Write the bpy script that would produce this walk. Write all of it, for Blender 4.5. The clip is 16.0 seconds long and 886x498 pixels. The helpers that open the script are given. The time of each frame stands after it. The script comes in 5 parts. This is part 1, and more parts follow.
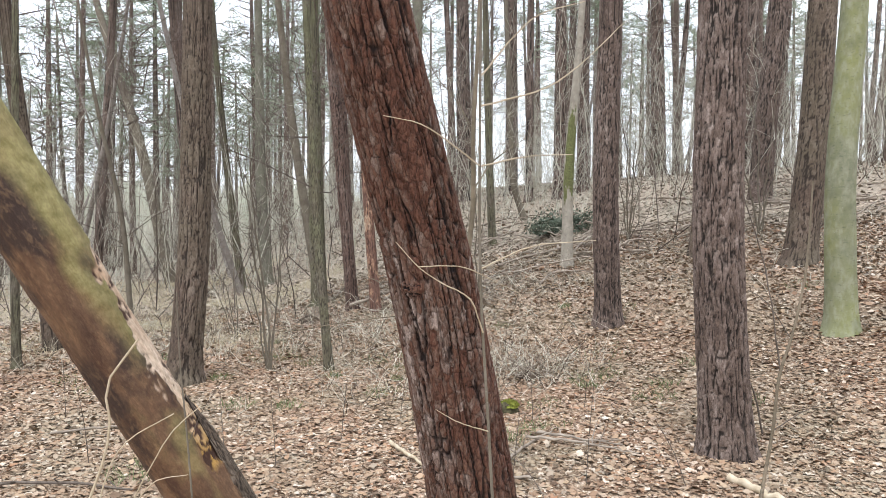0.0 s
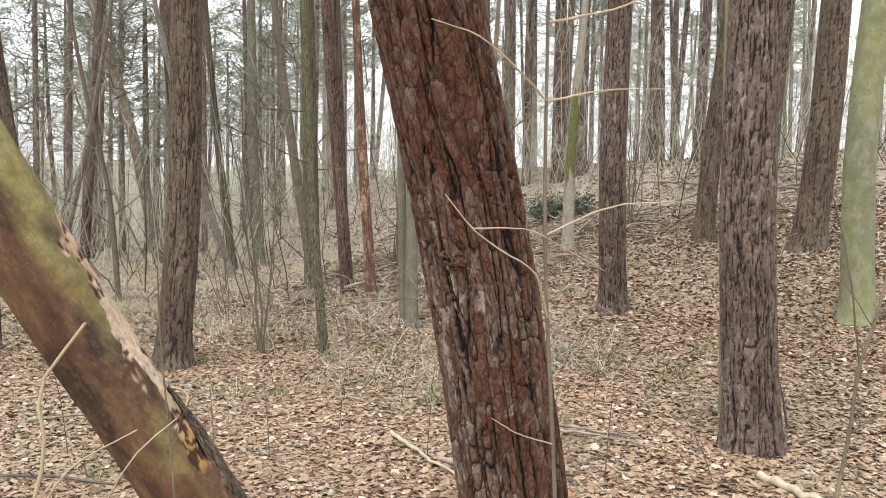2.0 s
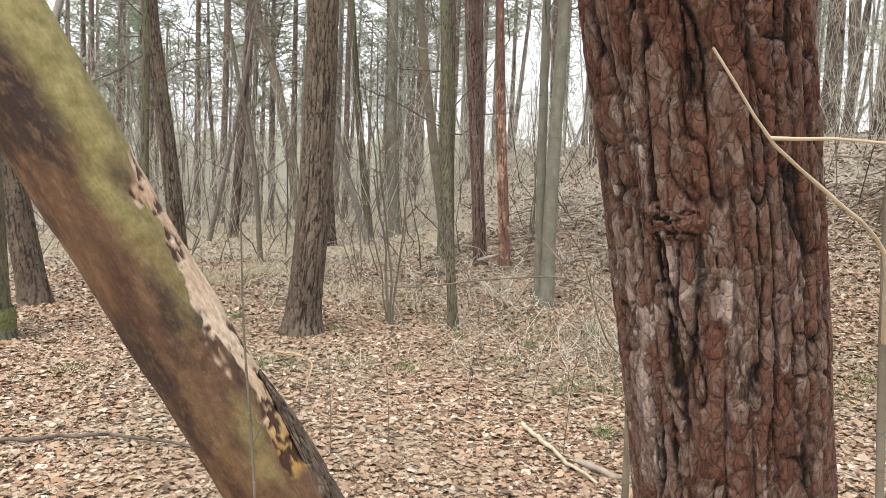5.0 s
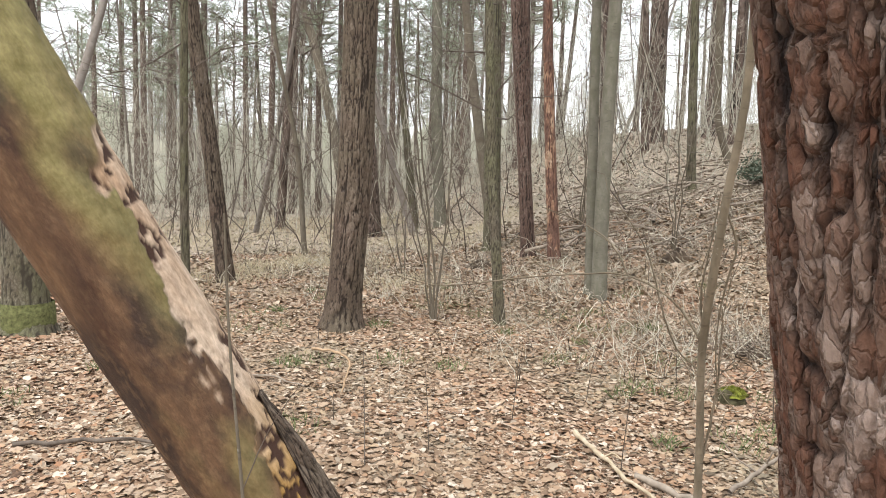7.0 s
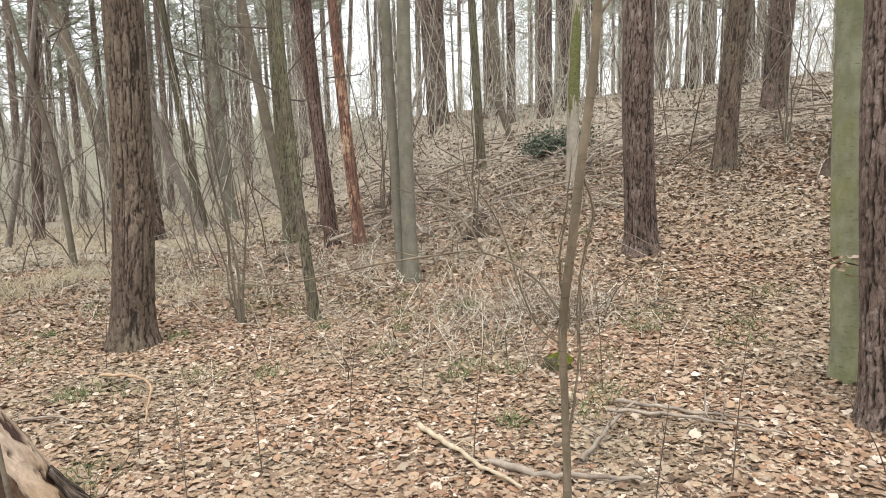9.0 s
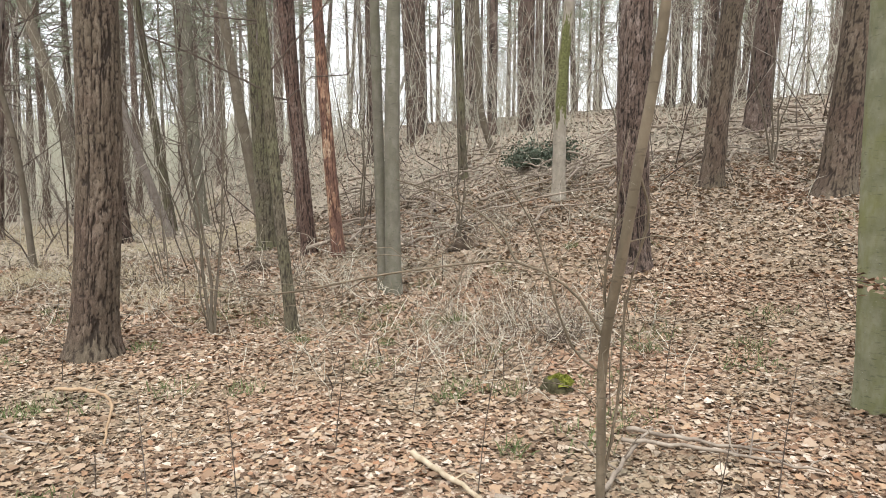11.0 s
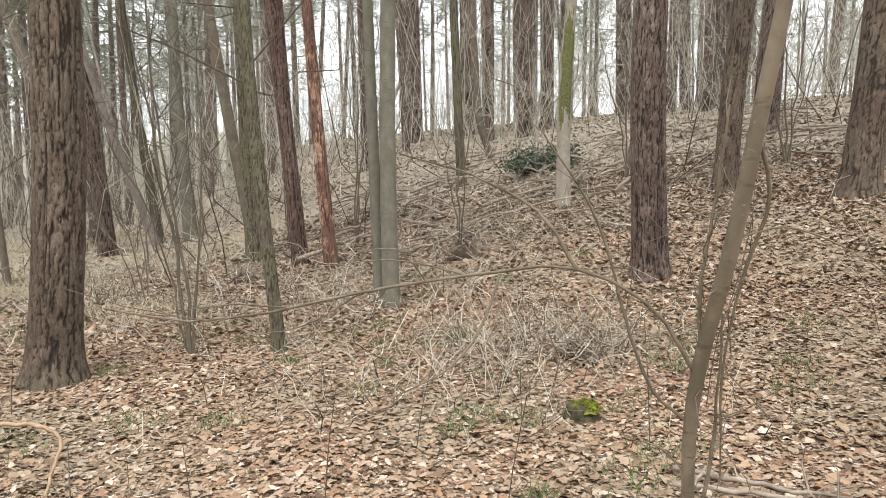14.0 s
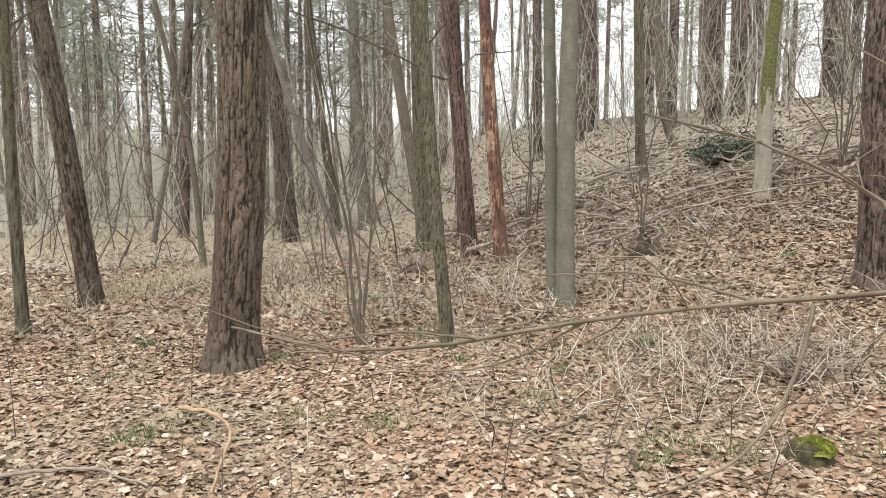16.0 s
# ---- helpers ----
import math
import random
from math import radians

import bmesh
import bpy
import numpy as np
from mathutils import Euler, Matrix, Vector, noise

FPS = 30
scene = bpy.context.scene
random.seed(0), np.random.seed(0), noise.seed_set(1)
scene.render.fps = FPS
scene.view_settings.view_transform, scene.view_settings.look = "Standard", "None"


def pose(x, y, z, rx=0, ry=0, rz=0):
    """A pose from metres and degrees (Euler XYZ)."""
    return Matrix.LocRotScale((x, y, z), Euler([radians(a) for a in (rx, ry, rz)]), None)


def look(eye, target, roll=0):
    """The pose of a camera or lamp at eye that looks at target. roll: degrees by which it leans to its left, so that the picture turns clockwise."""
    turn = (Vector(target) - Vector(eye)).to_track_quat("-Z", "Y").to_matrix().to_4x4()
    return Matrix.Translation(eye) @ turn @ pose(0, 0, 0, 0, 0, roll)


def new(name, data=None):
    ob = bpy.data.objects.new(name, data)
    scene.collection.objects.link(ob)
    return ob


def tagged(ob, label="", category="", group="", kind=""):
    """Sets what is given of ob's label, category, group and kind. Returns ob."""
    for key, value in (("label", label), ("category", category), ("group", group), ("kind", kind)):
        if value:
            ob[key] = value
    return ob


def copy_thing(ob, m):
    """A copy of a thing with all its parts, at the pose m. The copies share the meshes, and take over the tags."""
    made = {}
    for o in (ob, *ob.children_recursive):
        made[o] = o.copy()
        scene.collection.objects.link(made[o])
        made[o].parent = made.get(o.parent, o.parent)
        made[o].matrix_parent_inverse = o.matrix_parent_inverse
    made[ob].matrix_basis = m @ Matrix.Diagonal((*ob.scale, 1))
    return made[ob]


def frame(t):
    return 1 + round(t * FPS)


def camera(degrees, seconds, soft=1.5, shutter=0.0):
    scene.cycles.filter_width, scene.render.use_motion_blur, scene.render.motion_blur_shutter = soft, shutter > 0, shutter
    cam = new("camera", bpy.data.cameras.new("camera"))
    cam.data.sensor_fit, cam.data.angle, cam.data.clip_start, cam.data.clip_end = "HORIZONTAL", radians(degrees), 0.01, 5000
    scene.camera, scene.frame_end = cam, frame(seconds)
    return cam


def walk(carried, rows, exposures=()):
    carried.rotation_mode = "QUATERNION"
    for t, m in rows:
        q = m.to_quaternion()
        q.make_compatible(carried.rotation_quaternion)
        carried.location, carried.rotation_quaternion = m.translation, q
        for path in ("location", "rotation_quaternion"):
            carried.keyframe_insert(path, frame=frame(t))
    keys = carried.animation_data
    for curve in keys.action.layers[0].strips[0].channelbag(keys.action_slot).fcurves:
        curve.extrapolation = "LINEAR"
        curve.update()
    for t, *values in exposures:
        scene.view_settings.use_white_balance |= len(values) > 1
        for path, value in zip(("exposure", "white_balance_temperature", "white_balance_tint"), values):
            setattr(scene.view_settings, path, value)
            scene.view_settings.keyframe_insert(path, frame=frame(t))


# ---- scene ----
cam = camera(66.1, 16.0, 0.6)
PATH = [
    (0, (-0.056, -0.089, 1.564), (-0.061, 3.911, 1.519), 0.6),
    (0.5, (-0.101, 0.025, 1.542), (-0.262, 4.020, 1.410), 1.8),
    (1, (-0.145, 0.124, 1.529), (-0.268, 4.120, 1.391), 1.8),
    (1.5, (-0.170, 0.198, 1.522), (-0.178, 4.196, 1.388), 1.3),
    (2, (-0.167, 0.275, 1.513), (-0.124, 4.272, 1.378), 1.2),
    (2.5, (-0.145, 0.389, 1.509), (-0.286, 4.384, 1.361), 1.9),
    (3, (-0.130, 0.512, 1.513), (-0.717, 4.465, 1.349), 2.5),
    (3.5, (-0.138, 0.611, 1.509), (-0.922, 4.528, 1.305), 3.0),
    (3.7, (-0.148, 0.642, 1.504), (-0.928, 4.559, 1.290), 3.1),
    (5.8, (-0.273, 1.023, 1.450), (-0.986, 4.943, 1.100), 2.5),
    (6, (-0.276, 1.071, 1.452), (-1.045, 4.981, 1.114), 2.6),
    (6.5, (-0.275, 1.160, 1.453), (-1.229, 5.032, 1.145), 3.6),
    (7, (-0.281, 1.228, 1.445), (-1.279, 5.083, 1.060), 2.1),
    (7.5, (-0.320, 1.312, 1.422), (-0.977, 5.240, 1.048), 0.9),
    (8, (-0.384, 1.412, 1.399), (-0.592, 5.388, 1.013), -1.7),
    (8.5, (-0.450, 1.497, 1.395), (-0.328, 5.471, 0.957), -1.1),
    (8.7, (-0.470, 1.526, 1.398), (-0.287, 5.498, 0.954), -1.5),
    (10.8, (-0.626, 1.902, 1.349), (-0.362, 5.874, 0.955), 0.6),
    (11, (-0.644, 1.949, 1.343), (-0.286, 5.915, 0.970), 0.4),
    (11.5, (-0.683, 2.050, 1.328), (-0.045, 5.989, 1.043), 1.9),
    (12, (-0.703, 2.134, 1.321), (0.040, 6.050, 0.983), 1.3),
    (12.5, (-0.695, 2.220, 1.318), (-0.035, 6.154, 1.016), 2.1),
    (13, (-0.665, 2.321, 1.308), (0.039, 6.244, 0.974), 1.0),
    (13.5, (-0.647, 2.444, 1.289), (-0.124, 6.399, 1.004), 0.1),
    (14, (-0.651, 2.574, 1.266), (-0.265, 6.543, 0.954), -0.2),
    (14.5, (-0.662, 2.730, 1.249), (-0.365, 6.705, 0.922), -0.3),
    (15, (-0.684, 2.881, 1.246), (-0.652, 6.870, 0.951), -0.8),
    (15.5, (-0.716, 2.972, 1.248), (-0.889, 6.956, 0.938), -0.4),
    (16, (-0.744, 3.039, 1.249), (-1.323, 6.980, 0.887), 0.2),
]
EXPOSURES = [(0, 0.82, 6050, 10), (0.6, 0.8, 6250, 10), (2, 0.76, 6500, 10), (3.3, 0.86, 6500, 10), (6.3, 0.83, 6500, 10), (8.3, 0.78, 6500, 10), (12.5, 0.73, 6500, 10), (16, 0.77, 6500, 10)]
walk(cam, [(t, look(eye, target, roll)) for t, eye, target, roll in PATH], EXPOSURES)

# ---- world and light ----
world = bpy.data.worlds.new("overcast_sky")
scene.world = world
world.use_nodes = True
wn, wl = world.node_tree.nodes, world.node_tree.links
sky = wn.new("ShaderNodeTexSky")
sky.sky_type = "NISHITA"
sky.sun_disc = False
sky.sun_elevation, sky.sun_rotation = radians(48), radians(200)
sky.dust_density, sky.air_density = 4.0, 1.5
veil = wn.new("ShaderNodeMix")
veil.data_type = "RGBA"
veil.inputs["Factor"].default_value = 0.86
veil.inputs["B"].default_value = (10.2, 10.6, 11.0, 1)
wl.new(sky.outputs[0], veil.inputs["A"])
wl.new(veil.outputs["Result"], wn["Background"].inputs["Color"])
wn["Background"].inputs["Strength"].default_value = 0.12

sun_data = bpy.data.lights.new("sun", "SUN")
sun_data.energy, sun_data.angle, sun_data.color = 1.9, radians(30), (1.0, 0.98, 0.95)
sun = new("sun", sun_data)
sun.matrix_world = look((0, 0, 30), (6, 12, 0))


# ---- materials ----
def material(name, rough=0.9):
    m = bpy.data.materials.new(name)
    m.use_nodes = True
    b = m.node_tree.nodes["Principled BSDF"]
    b.inputs["Roughness"].default_value = rough
    b.inputs["Specular IOR Level"].default_value = 0.25
    return m, m.node_tree.nodes, m.node_tree.links, b


def ramp(nodes, stops):
    r = nodes.new("ShaderNodeValToRGB")
    e = r.color_ramp.elements
    while len(e) < len(stops):
        e.new(0.5)
    for k, (p, c) in zip(e, stops):
        k.position, k.color = p, (*c, 1)
    return r


def noise_tex(nodes, links, scale, detail=4, stretch=None, space="Object", rough=0.6):
    n = nodes.new("ShaderNodeTexNoise")
    n.inputs["Scale"].default_value, n.inputs["Detail"].default_value = scale, detail
    n.inputs["Roughness"].default_value = rough
    co = nodes.new("ShaderNodeTexCoord")
    if stretch:
        mp = nodes.new("ShaderNodeMapping")
        mp.inputs["Scale"].default_value = stretch
        links.new(co.outputs[space], mp.inputs[0])
        links.new(mp.outputs[0], n.inputs["Vector"])
    else:
        links.new(co.outputs[space], n.inputs["Vector"])
    return n


def mix(nodes, links, fac, a, b, mode="MIX"):
    x = nodes.new("ShaderNodeMix")
    x.data_type, x.blend_type = "RGBA", mode
    for key, v in (("Factor", fac), ("A", a), ("B", b)):
        if isinstance(v, (int, float)):
            x.inputs[key].default_value = v
        elif isinstance(v, tuple):
            x.inputs[key].default_value = (*v, 1)
        else:
            links.new(v, x.inputs[key])
    return x.outputs["Result"]


def remap(nodes, links, v, lo, hi, to_lo=0.0, to_hi=1.0):
    r = nodes.new("ShaderNodeMapRange")
    for k, x in zip(("From Min", "From Max", "To Min", "To Max"), (lo, hi, to_lo, to_hi)):
        r.inputs[k].default_value = x
    links.new(v, r.inputs["Value"])
    return r.outputs[0]


def bump(nodes, links, bsdf, height, strength, distance):
    b = nodes.new("ShaderNodeBump")
    b.inputs["Strength"].default_value, b.inputs["Distance"].default_value = strength, distance
    links.new(height, b.inputs["Height"])
    links.new(b.outputs[0], bsdf.inputs["Normal"])


def attribute(nodes, name):
    a = nodes.new("ShaderNodeAttribute")
    a.attribute_name = name
    return a.outputs["Fac"]


def plated_bark(name, plates, fissure, algae=0.0, algae_colour=(0.16, 0.17, 0.07), flake=42.0, relief=0.006, crack=0.5):
    """Scaly bark: fissured plates, each broken into thin flakes of their own tone, dark in the cracks."""
    m, n, l, b = material(name, 0.9)
    cell, deep = attribute(n, "plate"), attribute(n, "ridge")
    co = n.new("ShaderNodeTexCoord")
    warp = noise_tex(n, l, flake * 0.8, 4, (1, 1, 0.6))
    shift = n.new("ShaderNodeVectorMath")
    shift.operation = "MULTIPLY_ADD"
    l.new(warp.outputs["Color"], shift.inputs[0])
    shift.inputs[1].default_value = (1.1 / flake,) * 3
    l.new(co.outputs["Object"], shift.inputs[2])
    flat = n.new("ShaderNodeMapping")
    flat.inputs["Scale"].default_value = (1, 1, 0.42)
    l.new(shift.outputs[0], flat.inputs[0])

    def flakes(scale, feature):
        v = n.new("ShaderNodeTexVoronoi")
        v.feature = feature
        v.inputs["Scale"].default_value = scale
        l.new(flat.outputs[0], v.inputs["Vector"])
        return v

    tone = n.new("ShaderNodeSeparateColor")
    l.new(flakes(flake, "F1").outputs["Color"], tone.inputs[0])
    tone2 = n.new("ShaderNodeSeparateColor")
    l.new(flakes(flake * 2.3, "F1").outputs["Color"], tone2.inputs[0])
    edge = remap(n, l, flakes(flake, "DISTANCE_TO_EDGE").outputs["Distance"], 0.0, 0.1)
    edge2 = remap(n, l, flakes(flake * 2.3, "DISTANCE_TO_EDGE").outputs["Distance"], 0.0, 0.1)

    def calc(op, x, y):
        q = n.new("ShaderNodeMath")
        q.operation = op
        for k, v in enumerate((x, y)):
            if isinstance(v, (int, float)):
                q.inputs[k].default_value = v
            else:
                l.new(v, q.inputs[k])
        return q.outputs[0]

    big = noise_tex(n, l, 5.0, 5, (1, 1, 0.5))
    mixed = calc("ADD", calc("ADD", calc("MULTIPLY", cell, 0.3), calc("MULTIPLY", tone.outputs[0], 0.3)), calc("ADD", calc("MULTIPLY", tone2.outputs[0], 0.2), calc("MULTIPLY", remap(n, l, big.outputs[0], 0.3, 0.7), 0.2)))
    col = ramp(n, plates)
    l.new(remap(n, l, mixed, 0.18, 0.82), col.inputs[0])
    grain = noise_tex(n, l, flake * 3.5, 6, (1, 1, 0.5), rough=0.7)
    c = mix(n, l, 1.0, col.outputs[0], mix(n, l, remap(n, l, grain.outputs[0], 0.25, 0.75), (0.55, 0.53, 0.52), (1.35, 1.35, 1.35)), "MULTIPLY")
    if algae:
        g = noise_tex(n, l, 1.3, 4)
        c = mix(n, l, remap(n, l, g.outputs[0], 0.38, 0.62, 0.0, algae), c, algae_colour)
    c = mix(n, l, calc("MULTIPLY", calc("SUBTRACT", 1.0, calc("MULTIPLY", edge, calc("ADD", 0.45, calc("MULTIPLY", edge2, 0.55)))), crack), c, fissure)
    # furrows take the dark crack colour, which also paints in their shade
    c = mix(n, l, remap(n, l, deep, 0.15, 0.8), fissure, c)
    l.new(c, b.inputs["Base Color"])
    high = calc("ADD", calc("ADD", calc("MULTIPLY", tone.outputs[1], 0.5), calc("MULTIPLY", edge, 0.5)), calc("ADD", calc("MULTIPLY", edge2, 0.25), calc("MULTIPLY", grain.outputs[0], 0.5)))
    bump(n, l, b, high, 0.9, relief)
    return m


PINE_PLATES = [(0, (0.0678, 0.0305, 0.0203)), (0.3, (0.13, 0.0588, 0.0384)), (0.5, (0.153, 0.0814, 0.0565)), (0.66, (0.169, 0.108, 0.0836)), (0.84, (0.226, 0.165, 0.136)), (1, (0.384, 0.305, 0.266))]
GREY_PLATES = [(0.0, (0.075, 0.052, 0.042)), (0.4, (0.135, 0.097, 0.078)), (0.7, (0.185, 0.14, 0.117)), (1.0, (0.28, 0.225, 0.195))]
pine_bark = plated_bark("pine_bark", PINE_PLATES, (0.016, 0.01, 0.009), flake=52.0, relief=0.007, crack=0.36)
pine_bark_grey = plated_bark("pine_bark_grey", GREY_PLATES, (0.02, 0.015, 0.012), flake=30.0, relief=0.006, crack=0.2)
pine_bark_brown = plated_bark("pine_bark_brown", [(0.0, (0.08, 0.056, 0.043)), (0.5, (0.13, 0.093, 0.071)), (1.0, (0.21, 0.165, 0.13))], (0.034, 0.025, 0.019), 0.34, (0.15, 0.14, 0.09), 28.0, 0.006, 0.2)
pine_bark_red = plated_bark("pine_bark_red", [(0.0, (0.105, 0.066, 0.052)), (0.5, (0.155, 0.1, 0.08)), (1.0, (0.24, 0.185, 0.155))], (0.03, 0.02, 0.016), flake=30.0, relief=0.006, crack=0.3)
mossy_bark = plated_bark("mossy_bark", [(0.0, (0.1, 0.08, 0.06)), (0.5, (0.16, 0.135, 0.1)), (1.0, (0.23, 0.205, 0.165))], (0.05, 0.042, 0.03), 0.6, (0.15, 0.16, 0.075), 36.0, 0.006)


def smooth_bark(name, a, b_col, c_col, amount=0.75, wood=(0.36, 0.34, 0.3)):
    """Smooth bark of beech and hornbeam with algae and fine cross wrinkles."""
    m, n, l, b = material(name, 0.8)
    big, mid = noise_tex(n, l, 1.6, 5, (1, 1, 0.45)), noise_tex(n, l, 14, 5, (1, 1, 0.5))
    wrinkle = noise_tex(n, l, 9, 4, (1.8, 1.8, 7))
    speck = noise_tex(n, l, 70, 3)
    c = mix(n, l, remap(n, l, big.outputs[0], 0.35, 0.65, 0, amount), a, b_col)
    c = mix(n, l, remap(n, l, mid.outputs[0], 0.42, 0.66, 0, 0.75), c, c_col)
    band = noise_tex(n, l, 3.0, 5, (1, 1, 1.2))
    c = mix(n, l, remap(n, l, band.outputs[0], 0.48, 0.66, 0, 0.5), c, tuple(v * 0.66 for v in a))
    c = mix(n, l, remap(n, l, wrinkle.outputs[0], 0.59, 0.7, 0, 0.6), c, tuple(v * 0.45 for v in a))
    c = mix(n, l, remap(n, l, speck.outputs[0], 0.66, 0.74, 0, 0.5), c, wood)
    l.new(c, b.inputs["Base Color"])
    bump(n, l, b, wrinkle.outputs[0], 0.35, 0.004)
    return m


beech_bark = smooth_bark("beech_bark", (0.165, 0.168, 0.108), (0.205, 0.21, 0.078), (0.27, 0.27, 0.19), 0.95)
grey_bark = smooth_bark("grey_bark", (0.16, 0.148, 0.115), (0.13, 0.128, 0.082), (0.215, 0.2, 0.165))
snag_wood = smooth_bark("snag_wood", (0.3, 0.265, 0.215), (0.235, 0.205, 0.16), (0.4, 0.36, 0.3))
slim_bark = smooth_bark("slim_bark", (0.14, 0.115, 0.085), (0.12, 0.105, 0.07), (0.19, 0.16, 0.125), 0.6)
# lightened to paint haze on distant trees; pine limbs share it
hazed_bark = smooth_bark("hazed_bark", (0.23, 0.2, 0.175), (0.17, 0.145, 0.125), (0.3, 0.27, 0.24), 0.9)
sapling_bark = smooth_bark("sapling_bark", (0.15, 0.123, 0.085), (0.095, 0.072, 0.048), (0.26, 0.21, 0.15), 0.6)


def plain_wood(name, stops, scale=18, stretch=(1, 1, 0.2), rough=0.85):
    m, n, l, b = material(name, rough)
    t = noise_tex(n, l, scale, 6, stretch)
    r = ramp(n, stops)
    l.new(t.outputs[0], r.inputs[0])
    l.new(r.outputs[0], b.inputs["Base Color"])
    bump(n, l, b, t.outputs[0], 0.4, 0.004)
    return m


twig_wood = plain_wood("twig_wood", [(0.3, (0.065, 0.05, 0.04)), (0.7, (0.155, 0.125, 0.1))])
# far brush: much paler than the twigs, haze put into its colour
hazed_brush_wood = plain_wood("hazed_brush_wood", [(0.3, (0.34, 0.325, 0.26)), (0.7, (0.58, 0.55, 0.46))], 4)
pale_twig = plain_wood("pale_twig", [(0.3, (0.33, 0.26, 0.17)), (0.7, (0.5, 0.42, 0.31))])
tan_twig = plain_wood("tan_twig", [(0.3, (0.24, 0.155, 0.09)), (0.7, (0.42, 0.3, 0.19))], 9)
dead_wood = plain_wood("dead_wood", [(0.3, (0.14, 0.11, 0.088)), (0.6, (0.3, 0.25, 0.198)), (0.8, (0.46, 0.4, 0.33))], 8)
orange_wood = plated_bark("orange_wood", [(0.0, (0.12, 0.07, 0.055)), (0.45, (0.175, 0.1, 0.076)), (0.62, (0.23, 0.13, 0.092)), (0.76, (0.34, 0.2, 0.13)), (1.0, (0.55, 0.42, 0.3))], (0.07, 0.036, 0.026), flake=9.0, crack=0.25)
moss_green = plain_wood("moss_green", [(0.3, (0.085, 0.1, 0.016)), (0.7, (0.29, 0.3, 0.055))], 40, (1, 1, 1), 1.0)
grass_green = plain_wood("grass_green", [(0.3, (0.08, 0.11, 0.04)), (0.7, (0.17, 0.2, 0.09))], 8, (1, 1, 1))
dry_grass = plain_wood("dry_grass", [(0.3, (0.4, 0.34, 0.22)), (0.7, (0.6, 0.53, 0.38))], 5, (1, 1, 1))
evergreen = plain_wood("evergreen", [(0.3, (0.045, 0.06, 0.04)), (0.7, (0.13, 0.155, 0.11))], 6, (1, 1, 1), 0.6)


def needle_material():
    m, n, l, b = material("hazed_pine_needles", 0.7)
    info = n.new("ShaderNodeNewGeometry")
    # greens lighter than foliage is, with the haze of far crowns painted in
    r = ramp(n, [(0, (0.15, 0.185, 0.12)), (0.6, (0.25, 0.29, 0.2)), (1, (0.37, 0.41, 0.3))])
    l.new(info.outputs["Random Per Island"], r.inputs[0])
    l.new(r.outputs[0], b.inputs["Base Color"])
    return m


needles = needle_material()


def stalk_material():
    m, n, l, b = material("dry_stalk", 0.85)
    r = ramp(n, [(0.0, (0.06, 0.045, 0.034)), (0.35, (0.17, 0.135, 0.1)), (0.5, (0.42, 0.375, 0.295)), (1.0, (0.66, 0.62, 0.52))])
    l.new(n.new("ShaderNodeNewGeometry").outputs["Random Per Island"], r.inputs[0])
    l.new(r.outputs[0], b.inputs["Base Color"])
    return m


dry_twig = stalk_material()

LEAF_STOPS = [(0, (0.047, 0.0282, 0.0188)), (0.13, (0.117, 0.0686, 0.0432)), (0.27, (0.235, 0.146, 0.0902)), (0.42, (0.32, 0.221, 0.146)), (0.54, (0.414, 0.315, 0.235)), (0.62, (0.291, 0.149, 0.0808)), (0.74, (0.423, 0.31, 0.202)), (0.86, (0.291, 0.235, 0.179)), (0.93, (0.526, 0.428, 0.329)), (1, (0.63, 0.54, 0.45))]


def leaf_material(name, single, grey=0.0):
    """Dry fallen leaves; the tone changes from leaf to leaf. grey: how far the tones go to a paler grey."""
    m, n, l, b = material(name, 0.75)
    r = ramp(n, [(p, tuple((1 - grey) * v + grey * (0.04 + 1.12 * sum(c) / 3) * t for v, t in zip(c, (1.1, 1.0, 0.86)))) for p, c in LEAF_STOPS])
    if single:
        l.new(n.new("ShaderNodeObjectInfo").outputs["Random"], r.inputs[0])
    else:
        l.new(n.new("ShaderNodeNewGeometry").outputs["Random Per Island"], r.inputs[0])
    t = noise_tex(n, l, 45, 4)
    patch = noise_tex(n, l, 0.55, 4)
    c = mix(n, l, remap(n, l, t.outputs[0], 0.42, 0.72, 0, 0.45), r.outputs[0], (0.24, 0.15, 0.095))
    c = mix(n, l, remap(n, l, patch.outputs[0], 0.44, 0.64, 0, 0.5), c, (0.225, 0.205, 0.14))
    red = noise_tex(n, l, 0.8, 3)
    c = mix(n, l, remap(n, l, red.outputs[0], 0.47, 0.66, 0, 0.32), c, (0.33, 0.19, 0.12))
    l.new(c, b.inputs["Base Color"])
    b.inputs["Transmission Weight"].default_value = 0.0
    return m


leaf_litter_mat, leaf_single_mat = leaf_material("fallen_leaves", False), leaf_material("fallen_leaf", True)
grey_litter_mat = leaf_material("grey_leaves", False, 0.7)


